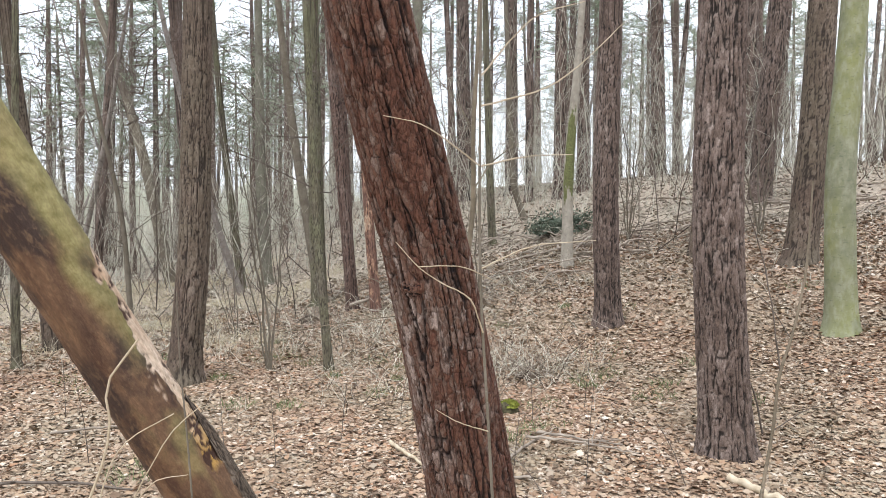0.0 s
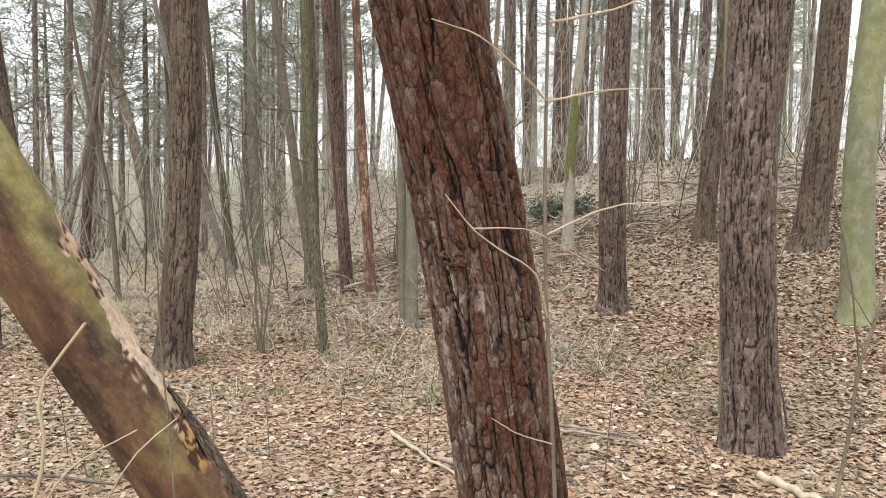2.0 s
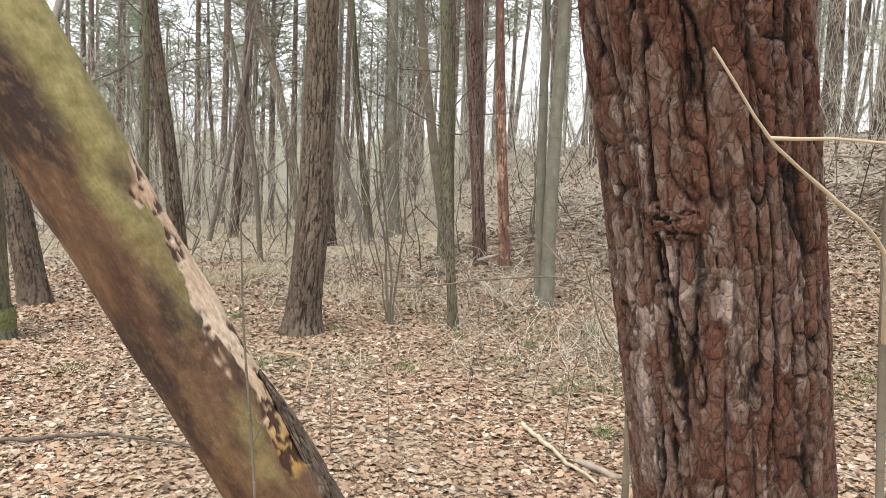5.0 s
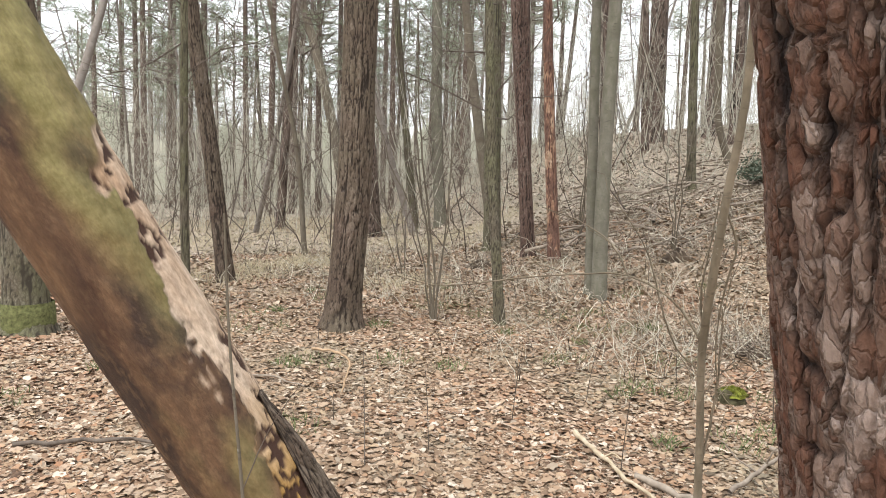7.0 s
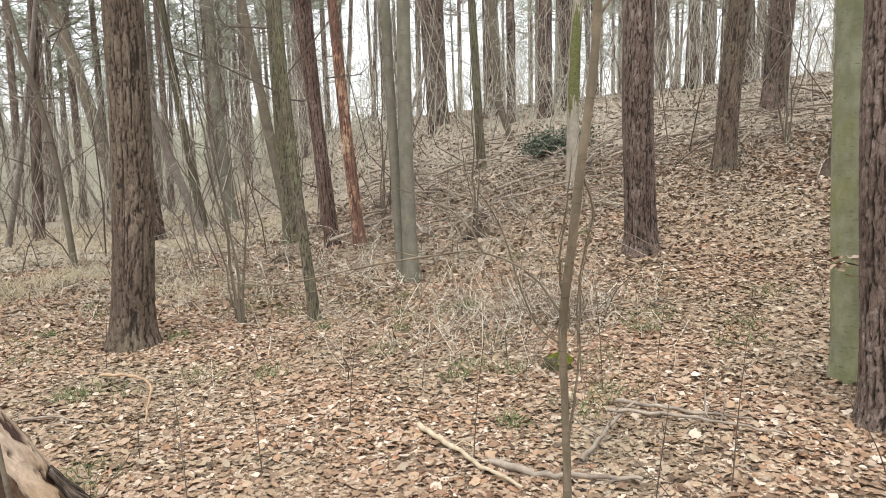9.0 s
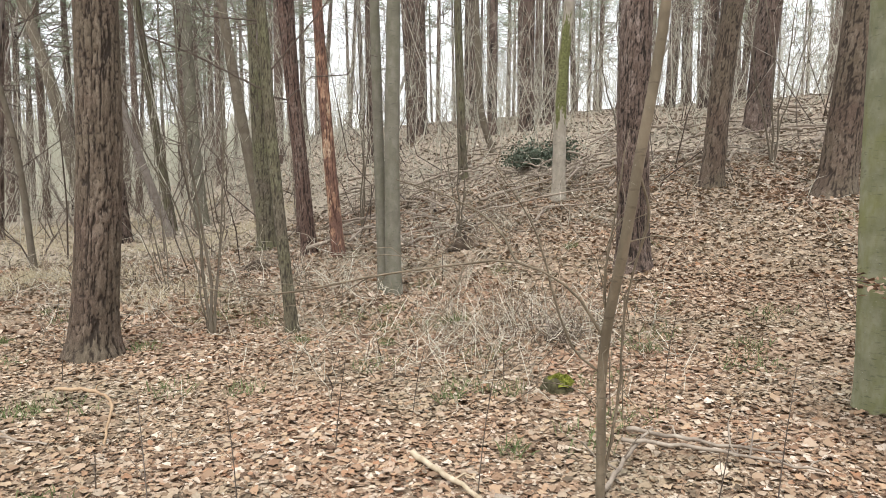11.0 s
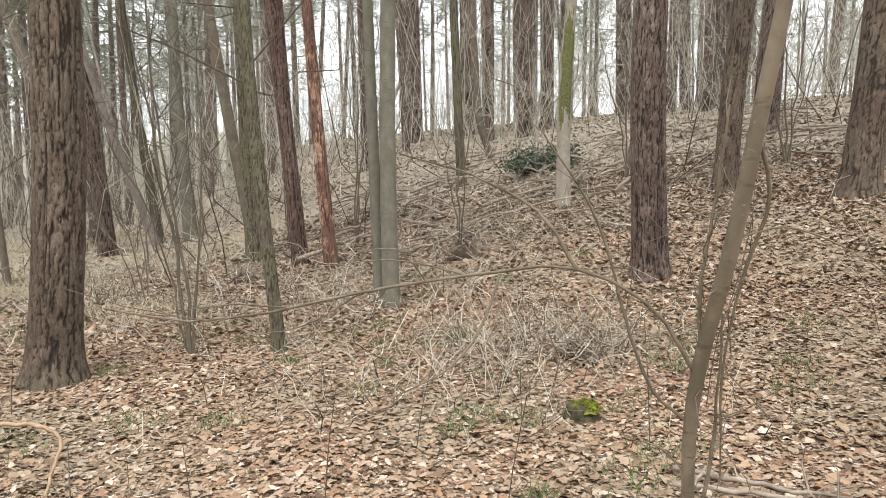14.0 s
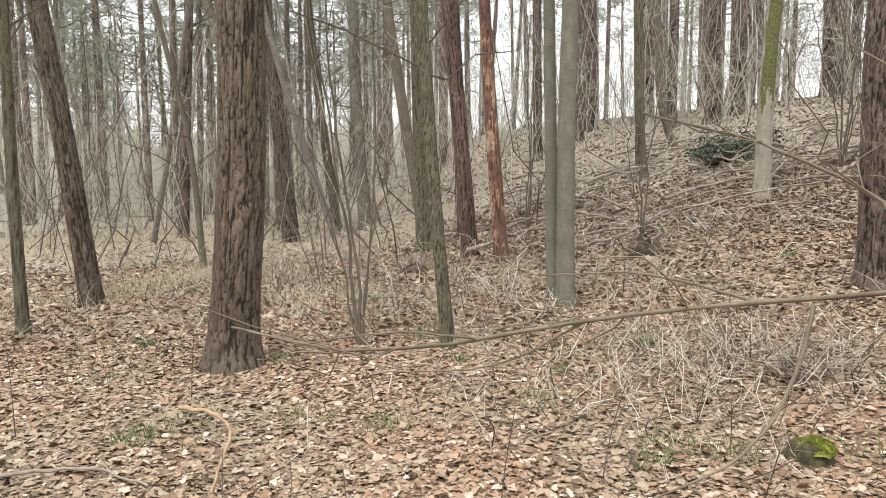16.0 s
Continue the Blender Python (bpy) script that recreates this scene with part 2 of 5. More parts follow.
def ground_material():
    m, n, l, b = material("forest_floor", 0.95)
    co = n.new("ShaderNodeTexCoord")
    v = n.new("ShaderNodeTexVoronoi")
    v.inputs["Scale"].default_value = 38
    warp = noise_tex(n, l, 9, 3)
    add = n.new("ShaderNodeVectorMath")
    add.operation = "MULTIPLY_ADD"
    l.new(warp.outputs["Color"], add.inputs[0])
    add.inputs[1].default_value = (0.12, 0.12, 0.12)
    l.new(co.outputs["Object"], add.inputs[2])
    l.new(add.outputs[0], v.inputs["Vector"])
    sep = n.new("ShaderNodeSeparateColor")
    l.new(v.outputs["Color"], sep.inputs[0])
    r = ramp(n, [(0.0, (0.12, 0.08, 0.055)), (0.3, (0.26, 0.17, 0.11)), (0.55, (0.37, 0.265, 0.18)), (0.8, (0.48, 0.37, 0.27)), (1.0, (0.66, 0.55, 0.43))])
    l.new(sep.outputs[0], r.inputs[0])
    patch = noise_tex(n, l, 0.35, 5)
    c = mix(n, l, remap(n, l, patch.outputs[0], 0.4, 0.65, 0, 0.5), r.outputs[0], (0.2, 0.175, 0.13))
    mottle = noise_tex(n, l, 13, 7, rough=0.75)
    c = mix(n, l, 1.0, c, mix(n, l, remap(n, l, mottle.outputs[0], 0.38, 0.62), (0.66, 0.62, 0.59), (1.3, 1.3, 1.3)), "MULTIPLY")
    edge = remap(n, l, v.outputs["Distance"], 0.2, 0.9, 0.0, 0.45)
    c = mix(n, l, edge, c, (0.07, 0.045, 0.03))
    # floor blends to a mottled grey from y 10 to 16
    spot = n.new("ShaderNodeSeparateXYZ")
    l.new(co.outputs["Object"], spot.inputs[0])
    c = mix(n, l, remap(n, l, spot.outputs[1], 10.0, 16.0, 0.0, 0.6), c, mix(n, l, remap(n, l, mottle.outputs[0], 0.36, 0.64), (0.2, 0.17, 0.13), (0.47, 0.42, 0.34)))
    l.new(c, b.inputs["Base Color"])
    bump(n, l, b, sep.outputs[0], 0.6, 0.02)
    return m


forest_floor = ground_material()


# ---- geometry helpers ----
def soft(u, w):
    return w * np.logaddexp(0.0, u / w)


def floor_z(x, y):
    """Height of the forest floor: flat ground, a rise ahead and to the right, a slight fall to the left."""
    x, y = np.asarray(x, float), np.asarray(y, float)
    side = 1 / (1 + np.exp(-np.clip((x / np.maximum(y, 6.0) + 0.22) / 0.05, -40, 40)))
    raw = 0.185 * soft(x + y - 9.5, 1.2) * side
    raw = raw + 0.16 / (1 + np.exp(-np.clip((x - 1.0) / 0.3, -40, 40))) * np.exp(-(((y - 5.0) / 2.6) ** 2))
    bumps = 0.025 * np.sin(x * 1.9 + 1.3 * np.sin(y * 0.8)) * np.sin(y * 1.6 + 0.7) + 0.012 * np.sin(x * 4.3 + y * 3.1)
    return -0.13 + raw - soft(raw - 5.0, 0.8) - 0.02 * soft(-x - 4.0, 1.0) + bumps * np.clip(y / 4.0, 0.2, 1)


def fz(x, y):
    return float(floor_z(x, y))


def mesh_np(name, verts, quads=None, tris=None, mat=None, smooth=True, attrs=None):
    verts = np.asarray(verts, np.float32).reshape(-1, 3)
    loops, starts, at = [], [], 0
    for f, k in ((quads, 4), (tris, 3)):
        if f is not None and len(f):
            f = np.asarray(f, np.int32).reshape(-1, k)
            loops.append(f.ravel())
            starts.append(at + np.arange(len(f), dtype=np.int32) * k)
            at += f.size
    loops, starts = np.concatenate(loops), np.concatenate(starts)
    me = bpy.data.meshes.new(name)
    me.vertices.add(len(verts))
    me.vertices.foreach_set("co", verts.ravel())
    me.loops.add(len(loops))
    me.loops.foreach_set("vertex_index", loops)
    me.polygons.add(len(starts))
    me.polygons.foreach_set("loop_start", starts)
    me.update(calc_edges=True)
    if smooth:
        me.polygons.foreach_set("use_smooth", np.ones(len(starts), bool))
    for key, values in (attrs or {}).items():
        a = me.attributes.new(key, "FLOAT", "POINT")
        a.data.foreach_set("value", np.asarray(values, np.float32).ravel())
    if mat:
        me.materials.append(mat)
    me.validate()
    return me


def place(name, me, parent=None, at=None, label=""):
    """Links a mesh as one object, under a thing if one is given."""
    ob = new(name, me)
    if parent:
        ob.parent = parent
    if at is not None:
        ob.location = at
    return tagged(ob, label)


def thing(name, at, label, category, group="", kind=""):
    ob = new(name)
    ob.location = at
    ob.empty_display_size = 0.2
    return tagged(ob, label, category, group, kind)


def hash2(i, j, k):
    v = np.sin(i * 127.1 + j * 311.7 + k * 74.7) * 43758.5453
    return v - np.floor(v)


def value_noise(u, v, n, seed):
    """Smooth noise that repeats after n in u."""
    i, j = np.floor(u), np.floor(v)
    a, b = u - i, v - j
    a, b = a * a * (3 - 2 * a), b * b * (3 - 2 * b)
    h = lambda p, q: hash2(np.mod(p, n), q, seed)
    return (h(i, j) * (1 - a) + h(i + 1, j) * a) * (1 - b) + (h(i, j + 1) * (1 - a) + h(i + 1, j + 1) * a) * b


def cells(u, v, n, seed):
    """Cellular noise that repeats after n in u: the ridge (0 at a border) and a random number for each cell."""
    iu, iv = np.floor(u), np.floor(v)
    f1, f2, who = np.full(u.shape, 9.0), np.full(u.shape, 9.0), np.zeros(u.shape)
    for di in (-1, 0, 1):
        for dj in (-1, 0, 1):
            ci, cj = iu + di, iv + dj
            w = np.mod(ci, n)
            pu, pv = ci + 0.5 + 0.85 * (hash2(w, cj, seed) - 0.5), cj + 0.5 + 0.85 * (hash2(w, cj, seed + 3.7) - 0.5)
            d = np.hypot(u - pu, v - pv)
            nearer = d < f1
            f2 = np.where(nearer, f1, np.minimum(f2, d))
            who = np.where(nearer, hash2(w, cj, seed + 9.1), who)
            f1 = np.where(nearer, d, f1)
    return f2 - f1, who


def furrows(u, v, n, seed):
    """Two sets of winding furrows that cross and part again, with plates between them; repeats after n in u.
    Returns how far from the nearest furrow, and a random number for each plate."""
    fine = 0.16 * (value_noise(u * 3, v * 6, n * 3, seed + 11) - 0.5) + 0.12 * (value_noise(u * 7, v * 20, n * 7, seed + 12) - 0.5)
    gap, key = np.full(u.shape, 9.0), 0.0
    for k, (share, slow) in enumerate(((1.0, 0.42), (0.8, 0.5))):
        m = max(4, int(round(n * share)))
        p = u / n * m
        p = p + 1.7 * (value_noise(p * 0.999, v * slow, m, seed + 31 + k) - 0.5) + 0.7 * (value_noise(p * 2, v * slow * 2.6, m * 2, seed + 41 + k) - 0.5) + fine
        d = np.abs(p - np.floor(p) - 0.5) * 2
        d = (1 - d) + 0.55 * np.clip(value_noise(p, v * 0.9, m, seed + 51 + k) - 0.5, 0, 1)
        gap = np.minimum(gap, d)
        key = key * 7.0 + np.mod(np.floor(p), m)
    cross = value_noise(u * 1.5, v * 3.2, int(n * 1.5), seed + 71) if n % 2 == 0 else value_noise(u * 2, v * 3.2, n * 2, seed + 71)
    gap = np.minimum(gap, 0.06 + np.abs(cross - 0.5) * 3.0)
    row = np.floor(v * 0.9 + 1.2 * hash2(key, key * 0, seed) + 0.7 * (value_noise(u * 2, v * 2, n * 2, seed + 61) - 0.5))
    return gap, hash2(key, row, seed + 9.1)


def spline(points, n):
    """n points on a smooth line through the given ones, even in height along the chain."""
    p = np.asarray(points, float)
    s = np.concatenate([[0], np.cumsum(np.linalg.norm(np.diff(p, axis=0), axis=1))])
    t = np.linspace(0, s[-1], n) if np.isscalar(n) else np.asarray(n) * s[-1]
    m = np.gradient(p, s, axis=0)
    k = np.clip(np.searchsorted(s, t, "right") - 1, 0, len(s) - 2)
    h = (s[k + 1] - s[k])[:, None]
    a = ((t - s[k]) / h[:, 0])[:, None]
    return p[k] * (2 * a**3 - 3 * a**2 + 1) + h * m[k] * (a**3 - 2 * a**2 + a) + p[k + 1] * (-2 * a**3 + 3 * a**2) + h * m[k + 1] * (a**3 - a**2)


def tubes(paths, radii, seg=3):
    """Many tubes at once: paths (n, k, 3), radii (n, k). Returns verts and quads."""
    paths, radii = np.asarray(paths, float), np.asarray(radii, float)
    n, k, _ = paths.shape
    tan = np.gradient(paths, axis=1)
    tan /= np.linalg.norm(tan, axis=2, keepdims=True) + 1e-9
    ref = np.where(np.abs(tan[:, :1, 2:3]) > 0.8, [[[1.0, 0.13, 0]]], [[[0.1, 0.05, 1.0]]])
    a = np.cross(tan, np.broadcast_to(ref, tan.shape))
    a /= np.linalg.norm(a, axis=2, keepdims=True) + 1e-9
    b = np.cross(tan, a)
    ang = np.arange(seg) * 2 * np.pi / seg
    ring = a[:, :, None] * np.cos(ang)[:, None] + b[:, :, None] * np.sin(ang)[:, None]
    v = paths[:, :, None] + ring * radii[:, :, None, None]
    idx = np.arange(n * k * seg).reshape(n, k, seg)
    nx = np.roll(idx, -1, axis=2)
    q = np.stack([idx[:, :-1], nx[:, :-1], nx[:, 1:], idx[:, 1:]], -1).reshape(-1, 4)
    return v.reshape(-1, 3), q


def join(parts):
    """Joins (verts, quads) pairs."""
    vs, qs, at = [], [], 0
    for v, q in parts:
        vs.append(v)
        qs.append(np.asarray(q) + at)
        at += len(v)
    return np.concatenate(vs), np.concatenate(qs)


def tube_mesh(name, paths, radii, mat, seg=5):
    return mesh_np(name, *tubes(paths, radii, seg), mat=mat)


# ---- ground ----
def ground():
    def axis(lo, hi, fine_lo, fine_hi, step):
        a = list(np.arange(fine_lo, fine_hi, step))
        s, x = step, fine_hi
        while x < hi:
            a.append(x)
            s *= 1.13
            x += s
        s, x = step, fine_lo - step
        while x > lo:
            a.insert(0, x)
            s *= 1.13
            x -= s
        return np.array(a)

    xs, ys = axis(-600, 600, -7, 8, 0.11), axis(-400, 900, 1.5, 15, 0.11)
    x, y = np.meshgrid(xs, ys)
    v = np.stack([x, y, floor_z(x, y)], -1)
    i = np.arange(x.size).reshape(x.shape)
    q = np.stack([i[:-1, :-1], i[:-1, 1:], i[1:, 1:], i[1:, :-1]], -1).reshape(-1, 4)
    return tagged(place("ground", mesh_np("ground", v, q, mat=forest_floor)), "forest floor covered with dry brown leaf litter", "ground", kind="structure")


floor_sheet = ground()


# ---- trunks ----
def trunk_mesh(name, axis_points, radius, height, mat, seg, step, bark="plates", depth=0.012, seed=1, flare=0.28, plate=(0.032, 0.11), fine_top=4.6, taper=0.0, groove=(0.05, 0.11, 0.24), flaky=1.0):
    """A trunk in its own coordinates, base at the origin, with bark relief as geometry."""
    pts = [np.array(p, float) for p in axis_points]
    d = pts[-1] - pts[-2]
    d /= d[2]
    while pts[-1][2] < height - 1:
        d[:2] *= 0.8
        pts.append(pts[-1] + d * min(2.5, max(1.0, height - pts[-1][2])))
    below = pts[0] - (pts[1] - pts[0]) / (pts[1] - pts[0])[2] * 0.25
    pts.insert(0, below)
    p = np.array(pts)
    total = np.linalg.norm(np.diff(p, axis=0), axis=1).sum()
    low = np.arange(0, min(fine_top, total), step)
    high = np.linspace(min(fine_top, total), total, 14)[0 if fine_top < total else -1:]
    line = spline(p, np.concatenate([low, high]) / total)
    h = np.concatenate([low, high])
    z = h - 0.25
    rad = radius * (1 - 0.62 * np.clip(z / height, 0, 1) ** 1.2) * (1 + flare * np.exp(-np.clip(z, -0.1, None) / 0.16)) * (1 - taper * np.clip(z, 0, 2.5))
    th = np.arange(seg) * 2 * np.pi / seg
    TH, Z = np.meshgrid(th, h)
    lob = 1 + 0.035 * np.sin(TH * 2 + seed) + 0.02 * np.sin(TH * 3 + seed * 2 + Z * 0.8) + 0.09 * flare * np.exp(-Z / 0.3) * np.sin(TH * 5 + seed * 3)
    ridge, who = np.ones_like(TH), np.full_like(TH, 0.5)
    off = np.zeros_like(TH)
    if bark == "plates":
        n = max(6, int(round(2 * np.pi * radius / plate[0])))
        u, v = TH / (2 * np.pi) * n, Z / plate[1]
        wu = 0.6 * (value_noise(u, v * 1.6, n, seed + 1) - 0.5) + 0.5 * (value_noise(u * 3, v * 7, n * 3, seed + 11) - 0.5) + 0.4 * (value_noise(u * 6, v * 22, n * 6, seed + 12) - 0.5)
        wv = 1.3 * (value_noise(u, v * 1.3, n, seed + 2) - 0.5) + 0.5 * (value_noise(u * 4, v * 5, n * 4, seed + 13) - 0.5)
        gap, who = furrows(u, v, n, seed)
        ridge = np.clip((gap - groove[0]) / (groove[1] + groove[2] * value_noise(u * 2, v * 3, n * 2, seed + 21)), 0, 1)
        if flaky != 1:
            shallow = np.clip(1.9 * (0.6 * value_noise(u * 0.999, v * 0.8, n, seed + 23) + 0.4 * value_noise(u * 2, v * 2.7, n * 2, seed + 24)) - 0.15, 0.3, 1)
            ridge = 1 - (1 - ridge) * shallow
        dome = np.clip(gap / 0.8, 0, 1)
        g2, w2 = cells(u * 2 + 1.4 * wv, v * 4.5 + 1.6 * wu, n * 2, seed + 5)
        g3, w3 = cells(u * 4 + 2.2 * wv, v * 9 + 2.0 * wu, n * 4, seed + 8)
        off = depth * (0.9 * (ridge - 1) + 0.14 * dome + 0.22 * (who - 0.5) + flaky * ridge * (0.2 * (w2 - 0.5) + 0.15 * (w3 - 0.5)) + 0.1 * np.clip(g3 / 0.15, 0, 1))
        grow = value_noise(u / n * 5, v * 0.35, 5, seed + 6)
        who = np.clip(0.34 * who + 0.22 * w2 + 0.16 * w3 + 0.14 + 0.7 * (grow - 0.5), 0, 1)
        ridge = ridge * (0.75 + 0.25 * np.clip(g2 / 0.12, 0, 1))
    else:
        off = radius * 0.02 * (value_noise(TH / (2 * np.pi) * 8, Z * 3.0, 8, seed) - 0.5) + 0.0015 * (value_noise(TH / (2 * np.pi) * 5, Z * 40, 5, seed) - 0.5)
    R = rad[:, None] * lob + off
    ring = np.stack([np.cos(TH) * R, np.sin(TH) * R, np.zeros_like(R)], -1)
    V = line[:, None, :] + ring
    k = len(h)
    i = np.arange(k * seg).reshape(k, seg)
    j = np.roll(i, -1, axis=1)
    q = np.stack([i[:-1], j[:-1], j[1:], i[1:]], -1).reshape(-1, 4)
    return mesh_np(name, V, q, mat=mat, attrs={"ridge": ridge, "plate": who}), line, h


# ---- crowns ----
def branch_paths(rng, starts, dirs, lengths, k, sag=0.0, wobble=0.12):
    n = len(starts)
    t = np.linspace(0, 1, k)[None, :, None]
    w = np.cumsum(rng.normal(0, wobble / k, (n, k, 3)), axis=1) * lengths[:, None, None]
    w[:, 0] = 0
    p = starts[:, None] + dirs[:, None] * t * lengths[:, None, None] + w
    p[:, :, 2] += sag * (t[:, :, 0] ** 2) * lengths[:, None]
    return p


def directions(rng, n, up_lo, up_hi):
    a, e = rng.uniform(0, 2 * np.pi, n), rng.uniform(up_lo, up_hi, n)
    return np.stack([np.cos(a) * np.cos(e), np.sin(a) * np.cos(e), np.sin(e)], -1)


def pine_crown(seed, lo, hi, spread, limbs=30, tufts=13, blade=0.2, wide=0.018):
    """Limbs and needle tufts between two heights, round the trunk's axis."""
    rng = np.random.default_rng(seed)
    z = rng.uniform(lo, hi, limbs)
    start = np.stack([np.zeros(limbs), np.zeros(limbs), z], -1)
    length = spread * (1.15 - 0.75 * (z - lo) / (hi - lo)) * rng.uniform(0.6, 1.1, limbs)
    d = directions(rng, limbs, -0.15, 0.55)
    P = branch_paths(rng, start, d, length, 5, 0.12, 0.3)
    R = np.linspace(0.035, 0.008, 5)[None] * np.ones((limbs, 1))
    wood = tubes(P, R, 4)
    t = rng.uniform(0.4, 1.02, (limbs, tufts))
    k = np.clip((t * 4).astype(int), 0, 3)
    a = (t * 4 - k)[..., None]
    idx = np.arange(limbs)[:, None]
    c = (P[idx, k] * (1 - a) + P[idx, k + 1] * a).reshape(-1, 3) + rng.normal(0, 0.16, (limbs * tufts, 3))
    m = 6
    c = np.repeat(c, m, axis=0)
    n = len(c)
    dd = directions(rng, n, -0.5, 1.1)
    side = np.cross(dd, rng.normal(size=(n, 3)))
    side /= np.linalg.norm(side, axis=1, keepdims=True)
    L = blade * rng.uniform(0.6, 1.3, (n, 1))
    V = np.stack([c - side * wide, c + side * wide, c + dd * L], 1).reshape(-1, 3)
    T = np.arange(n * 3).reshape(-1, 3)
    return mesh_np("limbs", *wood, mat=hazed_bark), mesh_np("needles", V, tris=T, mat=needles, smooth=False)


def bare_crown(seed, lo, hi, spread, limbs=14, twigs=9, mat=None, thick=0.016, fine=3):
    """Leafless limbs with twigs."""
    rng = np.random.default_rng(seed)
    z = rng.uniform(lo, hi, limbs)
    start = np.stack([np.zeros(limbs), np.zeros(limbs), z], -1)
    length = spread * rng.uniform(0.5, 1.1, limbs) * (1.15 - 0.5 * (z - lo) / (hi - lo))
    P = branch_paths(rng, start, directions(rng, limbs, 0.1, 0.9), length, 6, 0.08, 0.5)
    R = np.linspace(thick, thick * 0.25, 6)[None] * np.ones((limbs, 1))
    parts = [tubes(P, R, 4)]
    li, ki = np.repeat(np.arange(limbs), twigs), rng.integers(1, 6, limbs * twigs)
    st = P[li, ki]
    base = P[li, ki] - P[li, ki - 1]
    base /= np.linalg.norm(base, axis=1, keepdims=True)
    td = base * 0.8 + directions(rng, len(st), -0.3, 0.8) * 0.8
    td /= np.linalg.norm(td, axis=1, keepdims=True)
    tl = rng.uniform(0.25, 0.6, len(st)) * spread * 0.55
    Q = branch_paths(rng, st, td, tl, 4, 0.05, 0.5)
    parts.append(tubes(Q, np.linspace(thick * 0.32, thick * 0.12, 4)[None] * np.ones((len(st), 1)), 3))
    s2 = np.repeat(np.arange(len(st)), fine)
    k2 = rng.integers(1, 4, len(s2))
    d2 = (Q[s2, k2] - Q[s2, k2 - 1])
    d2 = d2 / np.linalg.norm(d2, axis=1, keepdims=True) + directions(rng, len(s2), -0.4, 0.7) * 0.9
    Q2 = branch_paths(rng, Q[s2, k2], d2 / np.linalg.norm(d2, axis=1, keepdims=True), rng.uniform(0.1, 0.3, len(s2)) * spread * 0.5, 3, 0.0, 0.4)
    parts.append(tubes(Q2, np.linspace(thick * 0.14, thick * 0.07, 3)[None] * np.ones((len(s2), 1)), 3))
    return mesh_np("branches", *join(parts), mat=mat or twig_wood)


PINE_CROWNS = [pine_crown(11 + i, 0.0, 7.0, 2.3) for i in range(4)]
LOW_CROWNS = [pine_crown(71 + i, 0.0, 11.0, 2.9, 46, 12, 0.36, 0.015) for i in range(2)]
BARE_CROWNS = [bare_crown(31 + i, 0.0, 6.5, 1.9, 26, 10, None, 0.0095, 4) for i in range(4)]
FAR_BARE = [bare_crown(131 + i, 0.0, 7.5, 2.3, 24, 8, None, 0.016, 2) for i in range(4)]
SNAG_TWIGS = [bare_crown(51 + i, 0.0, 3.0, 0.9, 9, 4, None, 0.007) for i in range(3)]


def add_crown(ob, limbs, green, at, turn=0.0):
    tagged(place("branchwork", limbs, ob, at), "thin brown limbs", kind="stuff").rotation_euler.z = turn
    tagged(place("crown", green, ob, at), "grey-green needle crown", kind="stuff").rotation_euler.z = turn


def at_height(line, h, z):
    k = int(np.clip(np.searchsorted(line[:, 2], z), 1, len(line) - 1))
    return Vector(line[k])


count = [0]


def tree(kind, x, y, mid, top, r, height, label, group="", seg=48, step=0.05, mat=None, bark="plates", depth=0.012, plate=(0.06, 0.26), flare=0.28, crown_from=None, twigs_from=None, fine_top=4.6):
    """A standing tree: trunk through its base, a middle and an upper point (world), and its crown."""
    count[0] += 1
    seed = count[0] * 1.37
    z = fz(x, y)
    ob = thing(kind, (x, y, z), label, "tree", group)
    o = np.array((x, y, z))
    me, line, h = trunk_mesh("trunk", [np.zeros(3), np.array(mid) - o, np.array(top) - o], r, height, mat or pine_bark_grey, seg, step, bark, depth, seed, flare, plate, fine_top)
    place("trunk", me, ob)
    i = count[0]
    if kind == "pine_tree":
        limbs, green = PINE_CROWNS[i % 4]
        at = at_height(line, h, crown_from or height - 7.5)
        add_crown(ob, limbs, green, at, i * 1.1)
    elif kind != "dead_tree":
        at = at_height(line, h, (crown_from or height - 6) - 1.0)
        tagged(place("crown", BARE_CROWNS[i % 4], ob, at), "bare leafless branches", kind="stuff").rotation_euler.z = i * 1.7
    if twigs_from:
        tagged(place("twig_work", SNAG_TWIGS[i % 3], ob, at_height(line, h, twigs_from)), kind="stuff").rotation_euler.z = i * 2.1
    return ob, line


PINES = "pines of the wood"
SLIM = "slim leafless trees"
# the near pine
near_pine = thing("pine_tree", (0.14, 2.023, fz(0.14, 2.023)), "leaning Scots pine with thick reddish-brown fissured bark", "tree", PINES)
zb = fz(0.14, 2.023)
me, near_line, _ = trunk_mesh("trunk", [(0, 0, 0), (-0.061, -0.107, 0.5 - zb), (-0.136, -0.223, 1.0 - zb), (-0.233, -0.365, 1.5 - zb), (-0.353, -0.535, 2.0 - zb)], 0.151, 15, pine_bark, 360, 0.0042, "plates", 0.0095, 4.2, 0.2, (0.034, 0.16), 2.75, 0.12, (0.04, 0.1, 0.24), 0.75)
place("trunk", me, near_pine)
limbs, green = PINE_CROWNS[0]
add_crown(near_pine, limbs, green, Vector(near_line[-1]) - Vector((0, 0, 7)))

